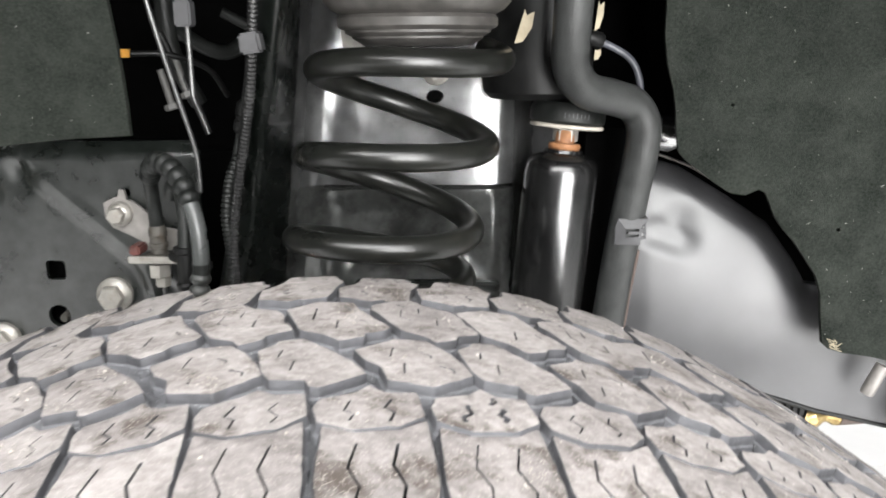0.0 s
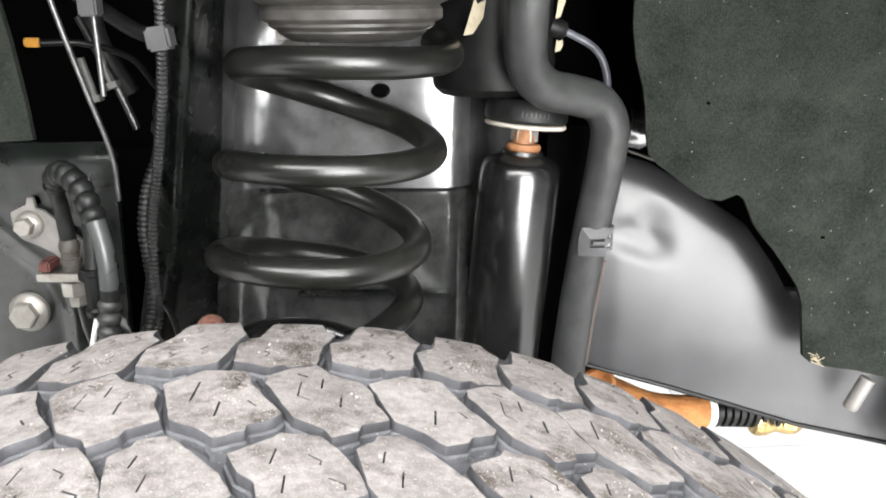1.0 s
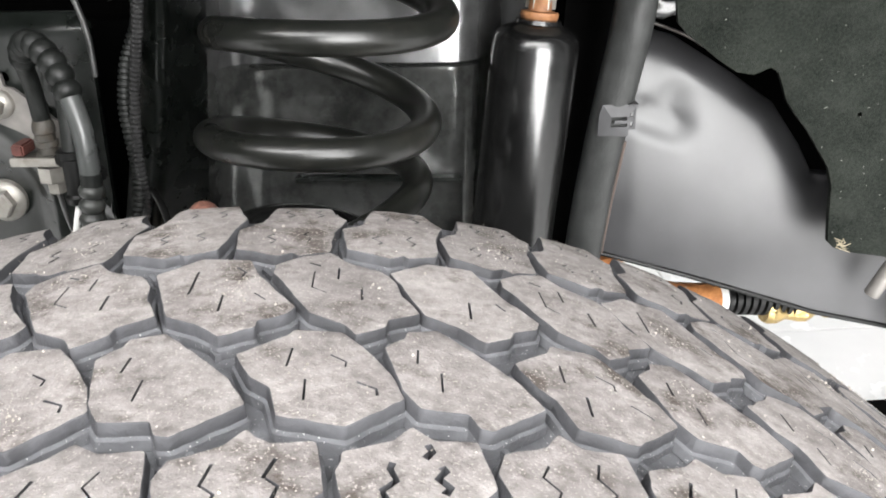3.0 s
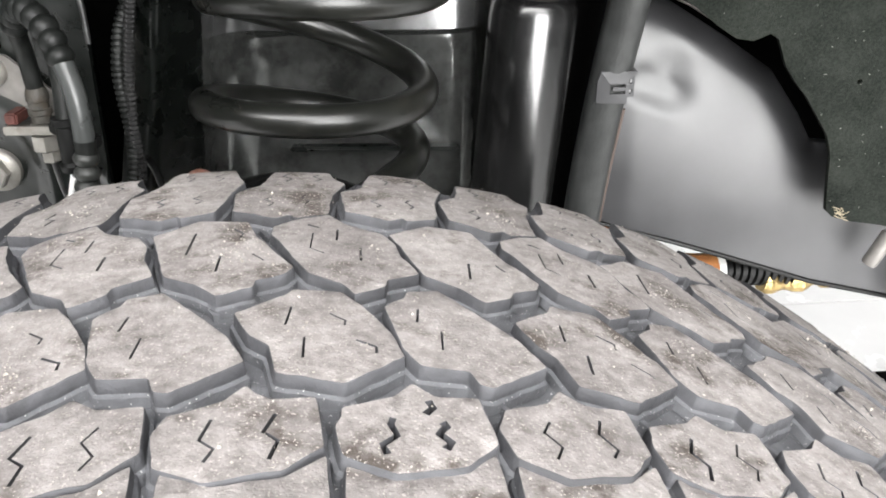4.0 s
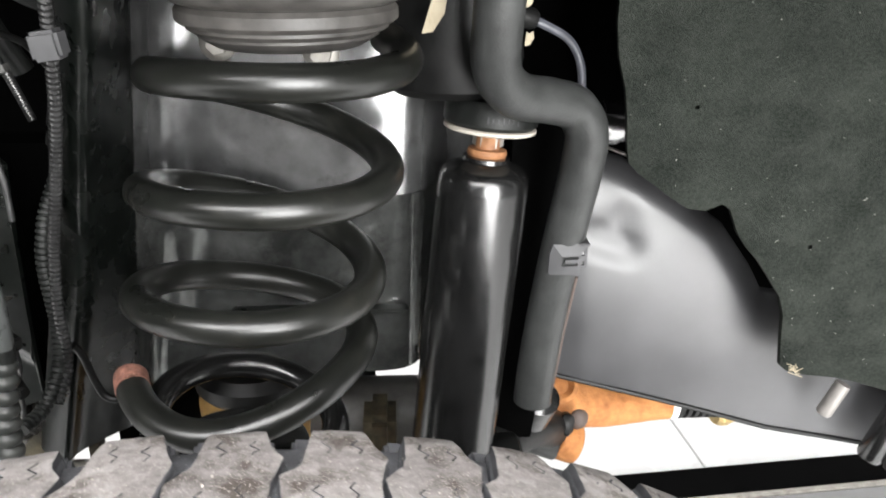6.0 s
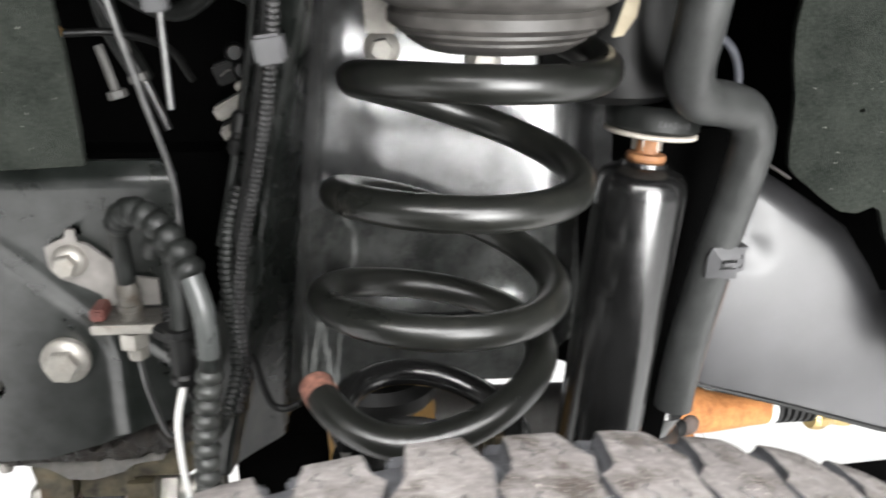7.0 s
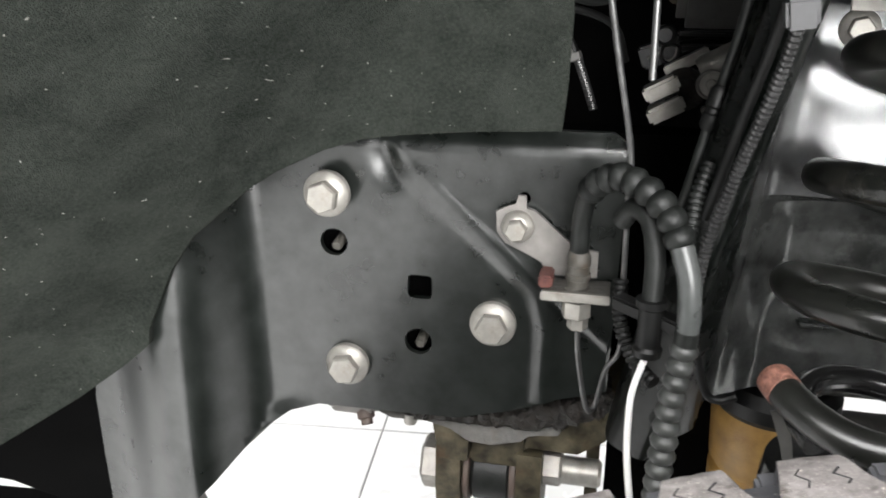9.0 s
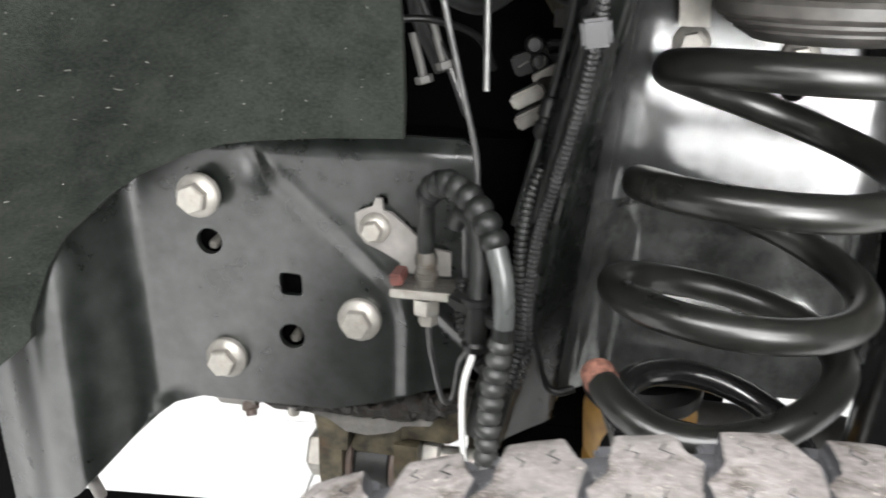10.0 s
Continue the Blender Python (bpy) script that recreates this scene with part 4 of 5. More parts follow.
# a raised dark oval stands in for the slot's unlit depth
for x, z in ((-0.0232, 0.8725),):
    keep(part("slot", lathe(bmesh.new(), [(0.0042, -0.008), (0.0042, 0.0006), (0.0026, 0.0009), (0.0024, 0.0004)], 20, axis_frame((x, 0.5240, z), (0, -1, 0)) @ Matrix.Diagonal((1.35, 1.0, 1.0, 1.0))), SHADE_AND_RUBBER_BLACK), tower)
bracket = thing("upper_bracket", "bright zinc bracket with two bolts under the spring seat", "bracket", (-0.09, 0.51, 0.915))
strip_part = keep(part("strip", sheet([(-0.081, 0.903), (-0.067, 0.903), (-0.068, 0.917), (-0.072, 0.926), (-0.083, 0.927)], (), 0.003, lambda x, z, d: (x, 0.512 + d, z)), ZINC), bracket)
for x, z in ((-0.0735, 0.8940), (-0.0225, 0.8888)):
    m = axis_frame((x, 0.5255, z), (0, -1, 0), 12)
    keep(part("bolt", hexagon(lathe(bmesh.new(), [(0.0092, -0.002), (0.0092, 0.0010), (0.0086, 0.0018), (0.0056, 0.0030)], 28, m), 0.0060, 0.002, 0.0065, m), ZINC), strip_part)


# ---- coil spring and its seats ----
LEAN_X, LEAN_Y = radians(10.04), radians(-3.42)
SPRING_BASE = Vector((-0.0591, 0.4459, 0.7500))
LEAN = Matrix.Rotation(LEAN_Y, 3, "X") @ Matrix.Rotation(LEAN_X, 3, "Y")
RISE = ((0.0, 0.0), (0.15, -0.005), (0.4, 0.0251), (0.8, 0.0318), (1.3, 0.0521), (2.0, 0.0873), (2.8, 0.1268), (3.6, 0.1666))


def coil_height(turn):
    """Height of the wire along the axis, turn by turn; the ends lie closer."""
    n = len(RISE)
    slope = []
    for i in range(n):
        if 0 < i < n - 1:
            da, db = RISE[i][0] - RISE[i - 1][0], RISE[i + 1][0] - RISE[i][0]
            slope.append(((RISE[i + 1][1] - RISE[i][1]) / db * da + (RISE[i][1] - RISE[i - 1][1]) / da * db) / (da + db))
        else:
            j = min(max(i, 1), n - 1)
            slope.append((RISE[j][1] - RISE[j - 1][1]) / (RISE[j][0] - RISE[j - 1][0]))
    i = max(k for k in range(n - 1) if RISE[k][0] <= turn or k == 0)
    d = RISE[i + 1][0] - RISE[i][0]
    t = (turn - RISE[i][0]) / d
    return (2 * t ** 3 - 3 * t * t + 1) * RISE[i][1] + (t ** 3 - 2 * t * t + t) * d * slope[i] + (3 * t * t - 2 * t ** 3) * RISE[i + 1][1] + (t ** 3 - t * t) * d * slope[i + 1]


def coil_point(turn):
    a = radians(196.56) + 2 * math.pi * turn
    r = 0.0499 + 0.0026 * math.exp(-((turn - 0.45) / 0.3) ** 2) + 0.0018 * ease((turn - 0.8) / 0.6)
    return SPRING_BASE + LEAN @ Vector((r * math.cos(a), r * math.sin(a), coil_height(turn)))


spring = thing("coil_spring", "black coated steel coil spring with a red-brown cut end", "coil spring", tuple(SPRING_BASE))
bm = sweep(bmesh.new(), [coil_point(0.030 + 3.53 * k / 300) for k in range(301)], 0.0074, 20)
keep(part("coil", bm, SPRING, smooth=50), spring)
bm = sweep(bmesh.new(), [coil_point(0.034 * k / 6 - 0.002) for k in range(7)], lambda f: 0.0077 - (0.0015 if f == 0 else 0), 20)
keep(part("end_cap", bm, REDCAP, label="red-brown painted wire end", smooth=50), spring)

seat = thing("spring_cup", "black stepped rubber upper spring seat above the coil", "spring seat", (-0.028, 0.447, 0.915))
m = Matrix.Translation((-0.028, 0.447, 0.002))
prof = [(0.022, 0.903), (0.030, 0.9035), (0.035, 0.9065), (0.0365, 0.9075), (0.0365, 0.9085), (0.039, 0.9095), (0.0405, 0.9105), (0.0405, 0.9118), (0.0432, 0.9128), (0.0445, 0.914), (0.0445, 0.918), (0.043, 0.920), (0.048, 0.9225), (0.052, 0.927), (0.053, 0.934), (0.052, 0.945), (0.048, 0.96), (0.03, 0.99)]
keep(part("ridged_skirt", lathe(bmesh.new(), prof[:12], 48, m), CUPRUBBER), seat)
keep(part("cup", lathe(bmesh.new(), prof[11:], 48, m), CUPRUBBER), seat)

bump = thing("bump_stop", "yellow rubber bump stop under a black ring inside the coil", "bump stop", (-0.075, 0.545, 0.66))
m = Matrix.Translation((-0.0775, 0.562, 0)) @ Matrix.Diagonal((1.06, 1.06, 1.0, 1.0))
keep(part("yellow_cup", lathe(bmesh.new(), [(0.026, 0.600), (0.031, 0.615), (0.0315, 0.632), (0.029, 0.636), (0.0315, 0.640), (0.033, 0.668), (0.031, 0.676)], 40, m), YELLOW), bump)
keep(part("black_ring", lathe(bmesh.new(), [(0.031, 0.676), (0.034, 0.680), (0.034, 0.688), (0.029, 0.694), (0.016, 0.696)], 40, m), PLASTIC), bump)
lower = thing("lower_spring_seat", "black lower spring seat cup inside the bottom coil", "spring seat", (-0.06, 0.46, 0.70))
ring_tilt = Matrix.Rotation(0.09, 3, "X") @ Matrix.Rotation(0.199, 3, "Y")
ring_line = [Vector((-0.0553, 0.4285, 0.7385)) + ring_tilt @ Vector((0.041 * math.cos(a), 0.041 * math.sin(a), 0)) for a in (radians(-25 + 232 * k / 48) for k in range(49))]
keep(part("isolator_ring", sweep(bmesh.new(), ring_line, 0.0066, 18), SHOCK, label="glossy black rubber isolator ring", smooth=50), lower)
keep(part("dish", lathe(bmesh.new(), [(0.010, 0.712), (0.030, 0.712), (0.036, 0.709), (0.0375, 0.70), (0.038, 0.688), (0.038, 0.68)], 40, Matrix.Translation((-0.066, 0.447, 0.0))), SHOCK), lower)
keep(part("stem", lathe(bmesh.new(), [(0.02, 0.60), (0.022, 0.685)], 24, Matrix.Translation((-0.062, 0.462, 0))), PLASTIC), lower)
hanging = sheet([(-0.1045, 0.740), (-0.0970, 0.740), (-0.0935, 0.724), (-0.0905, 0.705), (-0.0935, 0.703), (-0.0980, 0.722)], (), 0.0012, lambda x, z, d: (x, 0.4375 + d, z))
keep(part("strap", hanging, FORGING, label="thin pale metal strap hanging below the coil"), lower)

arm = thing("axle_bracket", "dull grey-brown cast axle bracket beside the spring", "bracket", (0.02, 0.58, 0.65))
keep(part("casting", box(bmesh.new(), (-0.010, 0.560, 0.590), (0.012, 0.598, 0.648), bevel=0.006), OLIVE), arm)

axle = thing("axle_tube", "pale grey cast axle tube running under the spring", "axle", (-0.05, 0.62, 0.62))
keep(part("tube", sweep(bmesh.new(), [(-0.145, 0.62, 0.606), (-0.05, 0.62, 0.611), (0.06, 0.62, 0.611), (0.10, 0.62, 0.606)], 0.030, 28), FORGING, smooth=50), axle)


# ---- shock absorber ----
shock = thing("shock_absorber", "glossy black shock absorber with a rusty top nut and white washer", "shock absorber", (0.06, 0.505, 0.75))
TOP, LOW = Vector((0.0602, 0.5090, 0.835)), Vector((0.0440, 0.5010, 0.660))
m = axis_frame(tuple(TOP), tuple(TOP - LOW))
keep(part("body", lathe(bmesh.new(), [(0.0215, -0.19), (0.0235, -0.188), (0.0238, -0.012), (0.0230, -0.005), (0.0205, -0.001), (0.0150, 0.0015), (0.0125, 0.0025), (0.0120, 0.0045), (0.0095, 0.0050)], 48, m), SHOCK), shock)
keep(part("rusty_nut", lathe(bmesh.new(), [(0.0098, 0.0050), (0.0104, 0.0065), (0.0098, 0.0085), (0.0064, 0.0090), (0.0062, 0.0145), (0.0058, 0.0170)], 24, m), RUSTY, label="rusty collar nut"), shock)
keep(part("hex_nut", hexagon(bmesh.new(), 0.0080, 0.0100, 0.0178, m @ Matrix.Translation((0.0015, -0.001, 0)), 0.05), ZINC), shock)
keep(part("washer", lathe(bmesh.new(), [(0.010, 0.0176), (0.0225, 0.0185), (0.0236, 0.0192), (0.0236, 0.0206), (0.0225, 0.0212)], 40, m), WASHER, label="off-white top washer"), shock)
bushing = keep(part("bushing", lathe(bmesh.new(), [(0.0222, 0.0213), (0.0240, 0.0232), (0.0240, 0.0300), (0.0215, 0.0345), (0.012, 0.0355)], 40, m), HOSE), shock)
facing = m.inverted().to_3x3() @ Vector((-0.1, -1, 0))
facing = math.atan2(facing.y, facing.x)
bars = bmesh.new()
for k in range(7):
    a = facing + radians(-4 + 6.0 * k)
    h = 0.0022 if k % 3 else 0.0034
    q = m @ Matrix.Rotation(a, 4, "Z") @ Matrix.Translation((0.0240, 0, 0.027))
    box(bars, (0.0, -0.0003, -h / 2), (0.0003, 0.0003, h / 2), q)
keep(part("printed_bars", bars, CLIPGREY, label="pale printed marks", smooth=0), bushing)
keep(part("lower_eye", lathe(bmesh.new(), [(0.019, -0.035), (0.021, -0.033), (0.021, 0.033), (0.019, 0.035)], 28, axis_frame((0.052, 0.515, 0.640), (1, 0.1, 0))), PLASTIC), shock)
mount = thing("shock_mount", "black steel cup over the shock absorber top", "mount", (0.04, 0.525, 0.90))
keep(part("cup", lathe(bmesh.new(), [(0.030, 0.872), (0.034, 0.876), (0.036, 0.89), (0.034, 0.91), (0.035, 0.95), (0.03, 0.97)], 36, Matrix.Translation((0.043, 0.520, 0))), PLASTIC), mount)
# added near-black sheets paint the unlit gap behind the shock absorber and pipe
keep(part("shade_backing", sheet([(0.016, 0.692), (0.045, 0.682), (0.07, 0.655), (0.112, 0.655), (0.125, 0.83), (0.12, 1.0), (0.03, 1.0), (0.020, 0.90)], (), 0.003, lambda x, z, d: (x, 0.585 + d, z)), SHADE_AND_RUBBER_BLACK), mount)
keep(part("shade_strip", sheet([(0.078, 0.85), (0.116, 0.85), (0.110, 0.77), (0.102, 0.70), (0.096, 0.65), (0.068, 0.65)], (), 0.004, lambda x, z, d: (x, 0.5345 + d, z)), SHADE_AND_RUBBER_BLACK), mount)
knuckle = thing("steering_knuckle", "dark oily steering knuckle below the shock absorber", "knuckle", (0.08, 0.57, 0.63))
keep(part("arm", sweep(bmesh.new(), spline([(0.055, 0.53, 0.640), (0.080, 0.55, 0.642), (0.105, 0.575, 0.632), (0.125, 0.60, 0.610)], 6), lambda f: 0.020 - 0.006 * f, 14), PLASTIC, smooth=50), knuckle)
keep(part("boss", lathe(bmesh.new(), [(0.012, 0.0), (0.015, 0.002), (0.015, 0.022), (0.010, 0.026)], 24, axis_frame((0.098, 0.560, 0.650), (0.2, -0.4, 0.9))), SHOCK), knuckle)


# ---- thick sleeved pipe with its clip, small lines above ----
pipe = thing("sleeved_pipe", "thick dark grey foam-sleeved pipe bending round the shock absorber", "pipe", (0.10, 0.50, 0.80))
keep(tube("sleeve", [(0.060, 0.438, 0.965), (0.0575, 0.4465, 0.918), (0.0585, 0.4560, 0.893), (0.0690, 0.4680, 0.8795), (0.0860, 0.4790, 0.8745), (0.1000, 0.4870, 0.8690), (0.1075, 0.4910, 0.8560), (0.1068, 0.4940, 0.8360), (0.1035, 0.4985, 0.8100), (0.0995, 0.5020, 0.7800), (0.0955, 0.5060, 0.7450), (0.0925, 0.5075, 0.7150), (0.0915, 0.508, 0.7000), (0.0912, 0.508, 0.6935)], 0.0108, SLEEVE, sides=24, steps=12), pipe)
keep(part("seam_strip", sweep(bmesh.new(), [(0.1095, 0.5000, 0.775), (0.1055, 0.5045, 0.740), (0.1022, 0.5070, 0.705)], 0.0013, 8), BROWN, label="brown seam edge"), pipe)
clip = thing("pipe_clip", "grey sheet steel clip holding the sleeved pipe", "clip", (0.102, 0.491, 0.789))
bm = sheet([(-0.0098, -0.0085), (0.0062, -0.0085), (0.0062, -0.0048), (0.0100, -0.0048), (0.0100, 0.0085), (-0.0082, 0.0085), (-0.0098, 0.0030)], [[(-0.0036, -0.0030), (0.0050, -0.0030), (0.0050, -0.0012), (-0.0018, -0.0012), (-0.0018, 0.0006), (0.0050, 0.0006), (0.0050, 0.0024), (-0.0036, 0.0024)], [(0.0066, -0.0030), (0.0084, -0.0030), (0.0084, -0.0006), (0.0066, -0.0006)], [(0.0066, 0.0024), (0.0084, 0.0024), (0.0084, 0.0046), (0.0066, 0.0046)]], 0.0015, lambda x, z, d: (0.1025 + x, 0.4872 + d + 0.5 * x * x / 0.016, 0.7895 + z))
keep(part("band", bm, CLIPGREY, smooth=30), clip)
keep(part("tongue", box(bmesh.new(), (0.108, 0.4895, 0.7965), (0.1135, 0.505, 0.7982), bevel=0.0004), CLIPGREY), clip)
vac = thing("breather_tube", "thin translucent grey breather tube with a black joint", "tube", (0.10, 0.52, 0.89))
keep(tube("tube", [(0.078, 0.512, 0.9085), (0.090, 0.515, 0.9035), (0.102, 0.518, 0.896), (0.1085, 0.520, 0.884), (0.1105, 0.522, 0.868), (0.1105, 0.525, 0.858)], 0.0023, BREATH), vac)
keep(part("joint", lathe(bmesh.new(), [(0.0040, -0.005), (0.0052, -0.004), (0.0052, 0.004), (0.0040, 0.006)], 16, axis_frame((0.078, 0.512, 0.9085), (1, 0.2, -0.3))), PLASTIC), vac)
for x, y, z, w, h, t in ((0.0325, 0.468, 0.915, 0.0038, 0.010, 14), (0.0795, 0.505, 0.899, 0.0022, 0.0035, 0), (0.080, 0.505, 0.922, 0.0022, 0.009, 5)):
    p = sheet([(-w, -h), (0.2 * w, -0.8 * h), (w, 0.1 * h), (0.8 * w, h), (-0.2 * w, 0.7 * h), (-0.7 * w, h)], (), 0.0006, lambda a, b, d: (a, d, b))
    bmesh.ops.transform(p, matrix=Matrix.Translation((x, y, z)) @ Matrix.Rotation(radians(t), 4, "Y"), verts=p.verts)
    tagged(part("label_tag", p, CREAM, smooth=0), "torn cream paper tag behind the pipe", "paper tag")
link = thing("link_end", "bright steel cylinder end beside the grey panel", "cylinder", (0.14, 0.557, 0.842))
keep(part("barrel", lathe(bmesh.new(), [(0.0115, 0.0), (0.0130, 0.002), (0.0130, 0.012), (0.0120, 0.0125), (0.0120, 0.016), (0.0130, 0.0165), (0.0130, 0.026), (0.0105, 0.030), (0.0105, 0.036), (0.006, 0.038)], 28, axis_frame((0.114, 0.560, 0.8475), (1, 0, -0.12))), CHROME), link)


# ---- grey pressed panel on the other side, its studs ----
PANEL_EDGE = [(0.106, 0.830), (0.118, 0.8270), (0.150, 0.8190), (0.186, 0.7975), (0.214, 0.7790), (0.234, 0.752), (0.244, 0.735)]


def panel_place(x, z, d):
    y = 0.556 + 0.68 * max(0, z - 0.67) ** 2 + 0.10 * max(0, 0.13 - x) + 0.006 * ease((x - 0.20) / 0.14)
    # the edge towards the engine bay rolls away
    near = near_line((x, z), PANEL_EDGE)
    y += 0.007 * max(0.0, 1 - near / 0.017) ** 2
    # a rounded dent, steep on its lower side and fading out above
    u, w = (x - 0.146) / 1.12, z - 0.7755
    r, a = math.hypot(u, w), math.atan2(w, u)
    steep = 0.5 - 0.5 * math.sin(a + 0.55)
    reach = 0.0245 + 0.003 * math.cos(3 * (a + 0.9))
    width = 0.026 - 0.0130 * steep
    y += 0.0027 * (1 - ease((r - reach + width) / width))
    # shallow waves of the pressing
    y += 0.0016 * ease((0.700 - z) / 0.04) * ease((x - 0.15) / 0.06) * (1 - ease((x - 0.22) / 0.05))
    return (x, y + d, z)


panel = thing("inner_panel", "satin grey pressed steel inner panel with a shallow round dimple", "body panel", (0.2, 0.556, 0.72))
shape = [(0.106, 0.830), (0.118, 0.8270), (0.150, 0.8190), (0.186, 0.7975), (0.214, 0.7790), (0.234, 0.752), (0.244, 0.735), (0.262, 0.735), (0.31, 0.735), (0.40, 0.72), (0.40, 0.602), (0.334, 0.6190), (0.300, 0.6270), (0.258, 0.6370), (0.199, 0.6560), (0.164, 0.6670), (0.112, 0.6810), (0.106, 0.6825)]
keep(part("pressing", sheet(shape, (), 0.003, panel_place, 0.0035), PANEL, smooth=50), panel)
keep(part("bottom_lip", sweep(bmesh.new(), [panel_place(x, z + 0.0004, -0.0004) for x, z in ((0.106, 0.6825), (0.112, 0.6810), (0.164, 0.6670), (0.199, 0.6560), (0.258, 0.6370), (0.300, 0.6270), (0.334, 0.6190), (0.37, 0.610))], 0.0017, 8), PLASTIC), panel)
keep(part("top_flange", sweep(bmesh.new(), spline([(0.118, 0.5775, 0.8335), (0.132, 0.5745, 0.8286), (0.146, 0.572, 0.8240), (0.159, 0.570, 0.8187), (0.172, 0.569, 0.811)], 5), 0.0010, 8), BRACKET, label="bare metal flange edge", smooth=50), panel)
for a, b, r in (((0.2840, 0.538, 0.6600), (0.2935, 0.538, 0.6820), 0.0050), ((0.3180, 0.534, 0.6280), (0.3330, 0.534, 0.6680), 0.0085)):
    stud = thing("panel_stud", "short cylindrical metal stud on the grey panel", "stud", a, "panel studs")
    keep(part("shaft", sweep(bmesh.new(), [Vector(a), Vector(a).lerp(Vector(b), 0.06), Vector(a).lerp(Vector(b), 0.5), Vector(b)], lambda f: r * (0.82 if f == 0 else 1), 20), BRACKET if r < 0.006 else SHOCK), stud)
block = thing("lower_corner_block", "black plastic block at the lower edge of the panel", "block", (0.37, 0.54, 0.62))
keep(part("body", box(bmesh.new(), (0.338, 0.515, 0.608), (0.42, 0.55, 0.690), bevel=0.004), PLASTIC), block)


# ---- rusty shaft with boot and pipe under the panel ----
shaft = thing("rusty_shaft", "orange rusted cast shaft end with a white collar and black boot", "shaft", (0.18, 0.64, 0.61))
keep(part("forging", sweep(bmesh.new(), spline([(0.086, 0.625, 0.608), (0.118, 0.628, 0.617), (0.140, 0.632, 0.615), (0.175, 0.638, 0.605), (0.222, 0.646, 0.6015)], 8), lambda f: 0.026 + 0.005 * math.sin(min(1, f * 2.2) * math.pi) - 0.013 * ease((f - 0.2) / 0.8), 24), RUST, smooth=50), shaft)
keep(part("eye", lathe(bmesh.new(), [(0.0125, 0.0), (0.0125, 0.004), (0.0095, 0.005), (0.0055, 0.0015)], 24, axis_frame((0.1275, 0.601, 0.6460), (-0.10, -0.80, 0.6))), RUST), shaft)
keep(part("bush_sleeve", sweep(bmesh.new(), [(0.086, 0.596, 0.6190), (0.087, 0.596, 0.6187), (0.126, 0.596, 0.6030), (0.127, 0.596, 0.6025)], lambda f: 0.0128 if f in (0, 1) else 0.0138, 24), SLEEVE, label="dark grey bush sleeve", smooth=50), shaft)
keep(part("eye_ring", sweep(bmesh.new(), [(0.126, 0.596, 0.6065), (0.127, 0.596, 0.606), (0.140, 0.596, 0.6008), (0.141, 0.596, 0.6004)], lambda f: 0.0135 if f in (0, 1) else 0.0150, 24), RUST, smooth=50), shaft)
# a black lump stands in for the unlit notch in the casting
notch_lump = bmesh.new()
bmesh.ops.create_icosphere(notch_lump, subdivisions=3, radius=0.0078, matrix=Matrix.Translation((0.1285, 0.590, 0.6225)))
for v in notch_lump.verts:
    v.co += noise.noise_vector(v.co * 110) * 0.005
lug = box(bmesh.new(), (0.0985, 0.591, 0.612), (0.1215, 0.618, 0.641), bevel=0.005)
fold = bmesh.new()
bmesh.ops.create_icosphere(fold, subdivisions=3, radius=0.0072, matrix=Matrix.Translation((0.1395, 0.592, 0.6225)) @ Matrix.Diagonal((0.8, 0.8, 1.15, 1.0)))
for b, size in ((lug, 0.0022), (fold, 0.004)):
    for v in b.verts:
        v.co += noise.noise_vector(v.co * 90) * size
keep(part("lug", lug, RUST, smooth=60), shaft)
keep(part("bent_lip", fold, BROWN, label="brown bent lip of the casting", smooth=60), shaft)
keep(part("dark_notch", notch_lump, PLASTIC, label="black lump standing in for the dark notch in the casting", smooth=30), shaft)
keep(part("collar", lathe(bmesh.new(), [(0.0120, 0.0), (0.0132, 0.001), (0.0132, 0.0065), (0.0120, 0.0075)], 28, axis_frame((0.221, 0.646, 0.6015), (1, 0.15, -0.05))), WHITE, label="white collar"), shaft)
keep(corrugated("boot", [(0.229, 0.6475, 0.601), (0.255, 0.651, 0.599), (0.285, 0.655, 0.596)], 0.0118, 0.0012, 0.0058, PLASTIC, sides=24), shaft)
keep(part("foil_wrap", sweep(bmesh.new(), spline([(0.262, 0.648, 0.590), (0.285, 0.652, 0.588), (0.308, 0.657, 0.590), (0.325, 0.660, 0.589)], 5), lambda f: 0.0090 + 0.002 * math.sin(17 * f), 12), BRASS, label="crumpled brass foil wrap", smooth=20), shaft)
keep(tube("pipe", [(0.318, 0.660, 0.592), (0.36, 0.666, 0.592), (0.42, 0.672, 0.588), (0.52, 0.68, 0.580)], 0.0135, BROWN), shaft)


# ---- bush bracket below the frame plate ----
bush = thing("bush_bracket", "worn olive steel control arm bracket with a rubber bush", "bracket", (-0.24, 0.53, 0.65))
upper_line = [(-0.3046, 0.6768), (-0.2865, 0.6743), (-0.2697, 0.6735), (-0.2597, 0.6722), (-0.2271, 0.6744), (-0.194, 0.6764)]
flange = upper_line + [(-0.1999, 0.6701), (-0.2157, 0.6686), (-0.2204, 0.6654), (-0.2365, 0.6623), (-0.2503, 0.6630), (-0.262, 0.6680), (-0.2764, 0.6700), (-0.2967, 0.6695), (-0.3052, 0.6720)]
keep(part("flange", sheet(flange, (), 0.004, lambda x, z, d: (x, 0.505 + 0.7 * (z - 0.665) + d, z)), WORN, label="worn bare flange edge", smooth=30), bush)
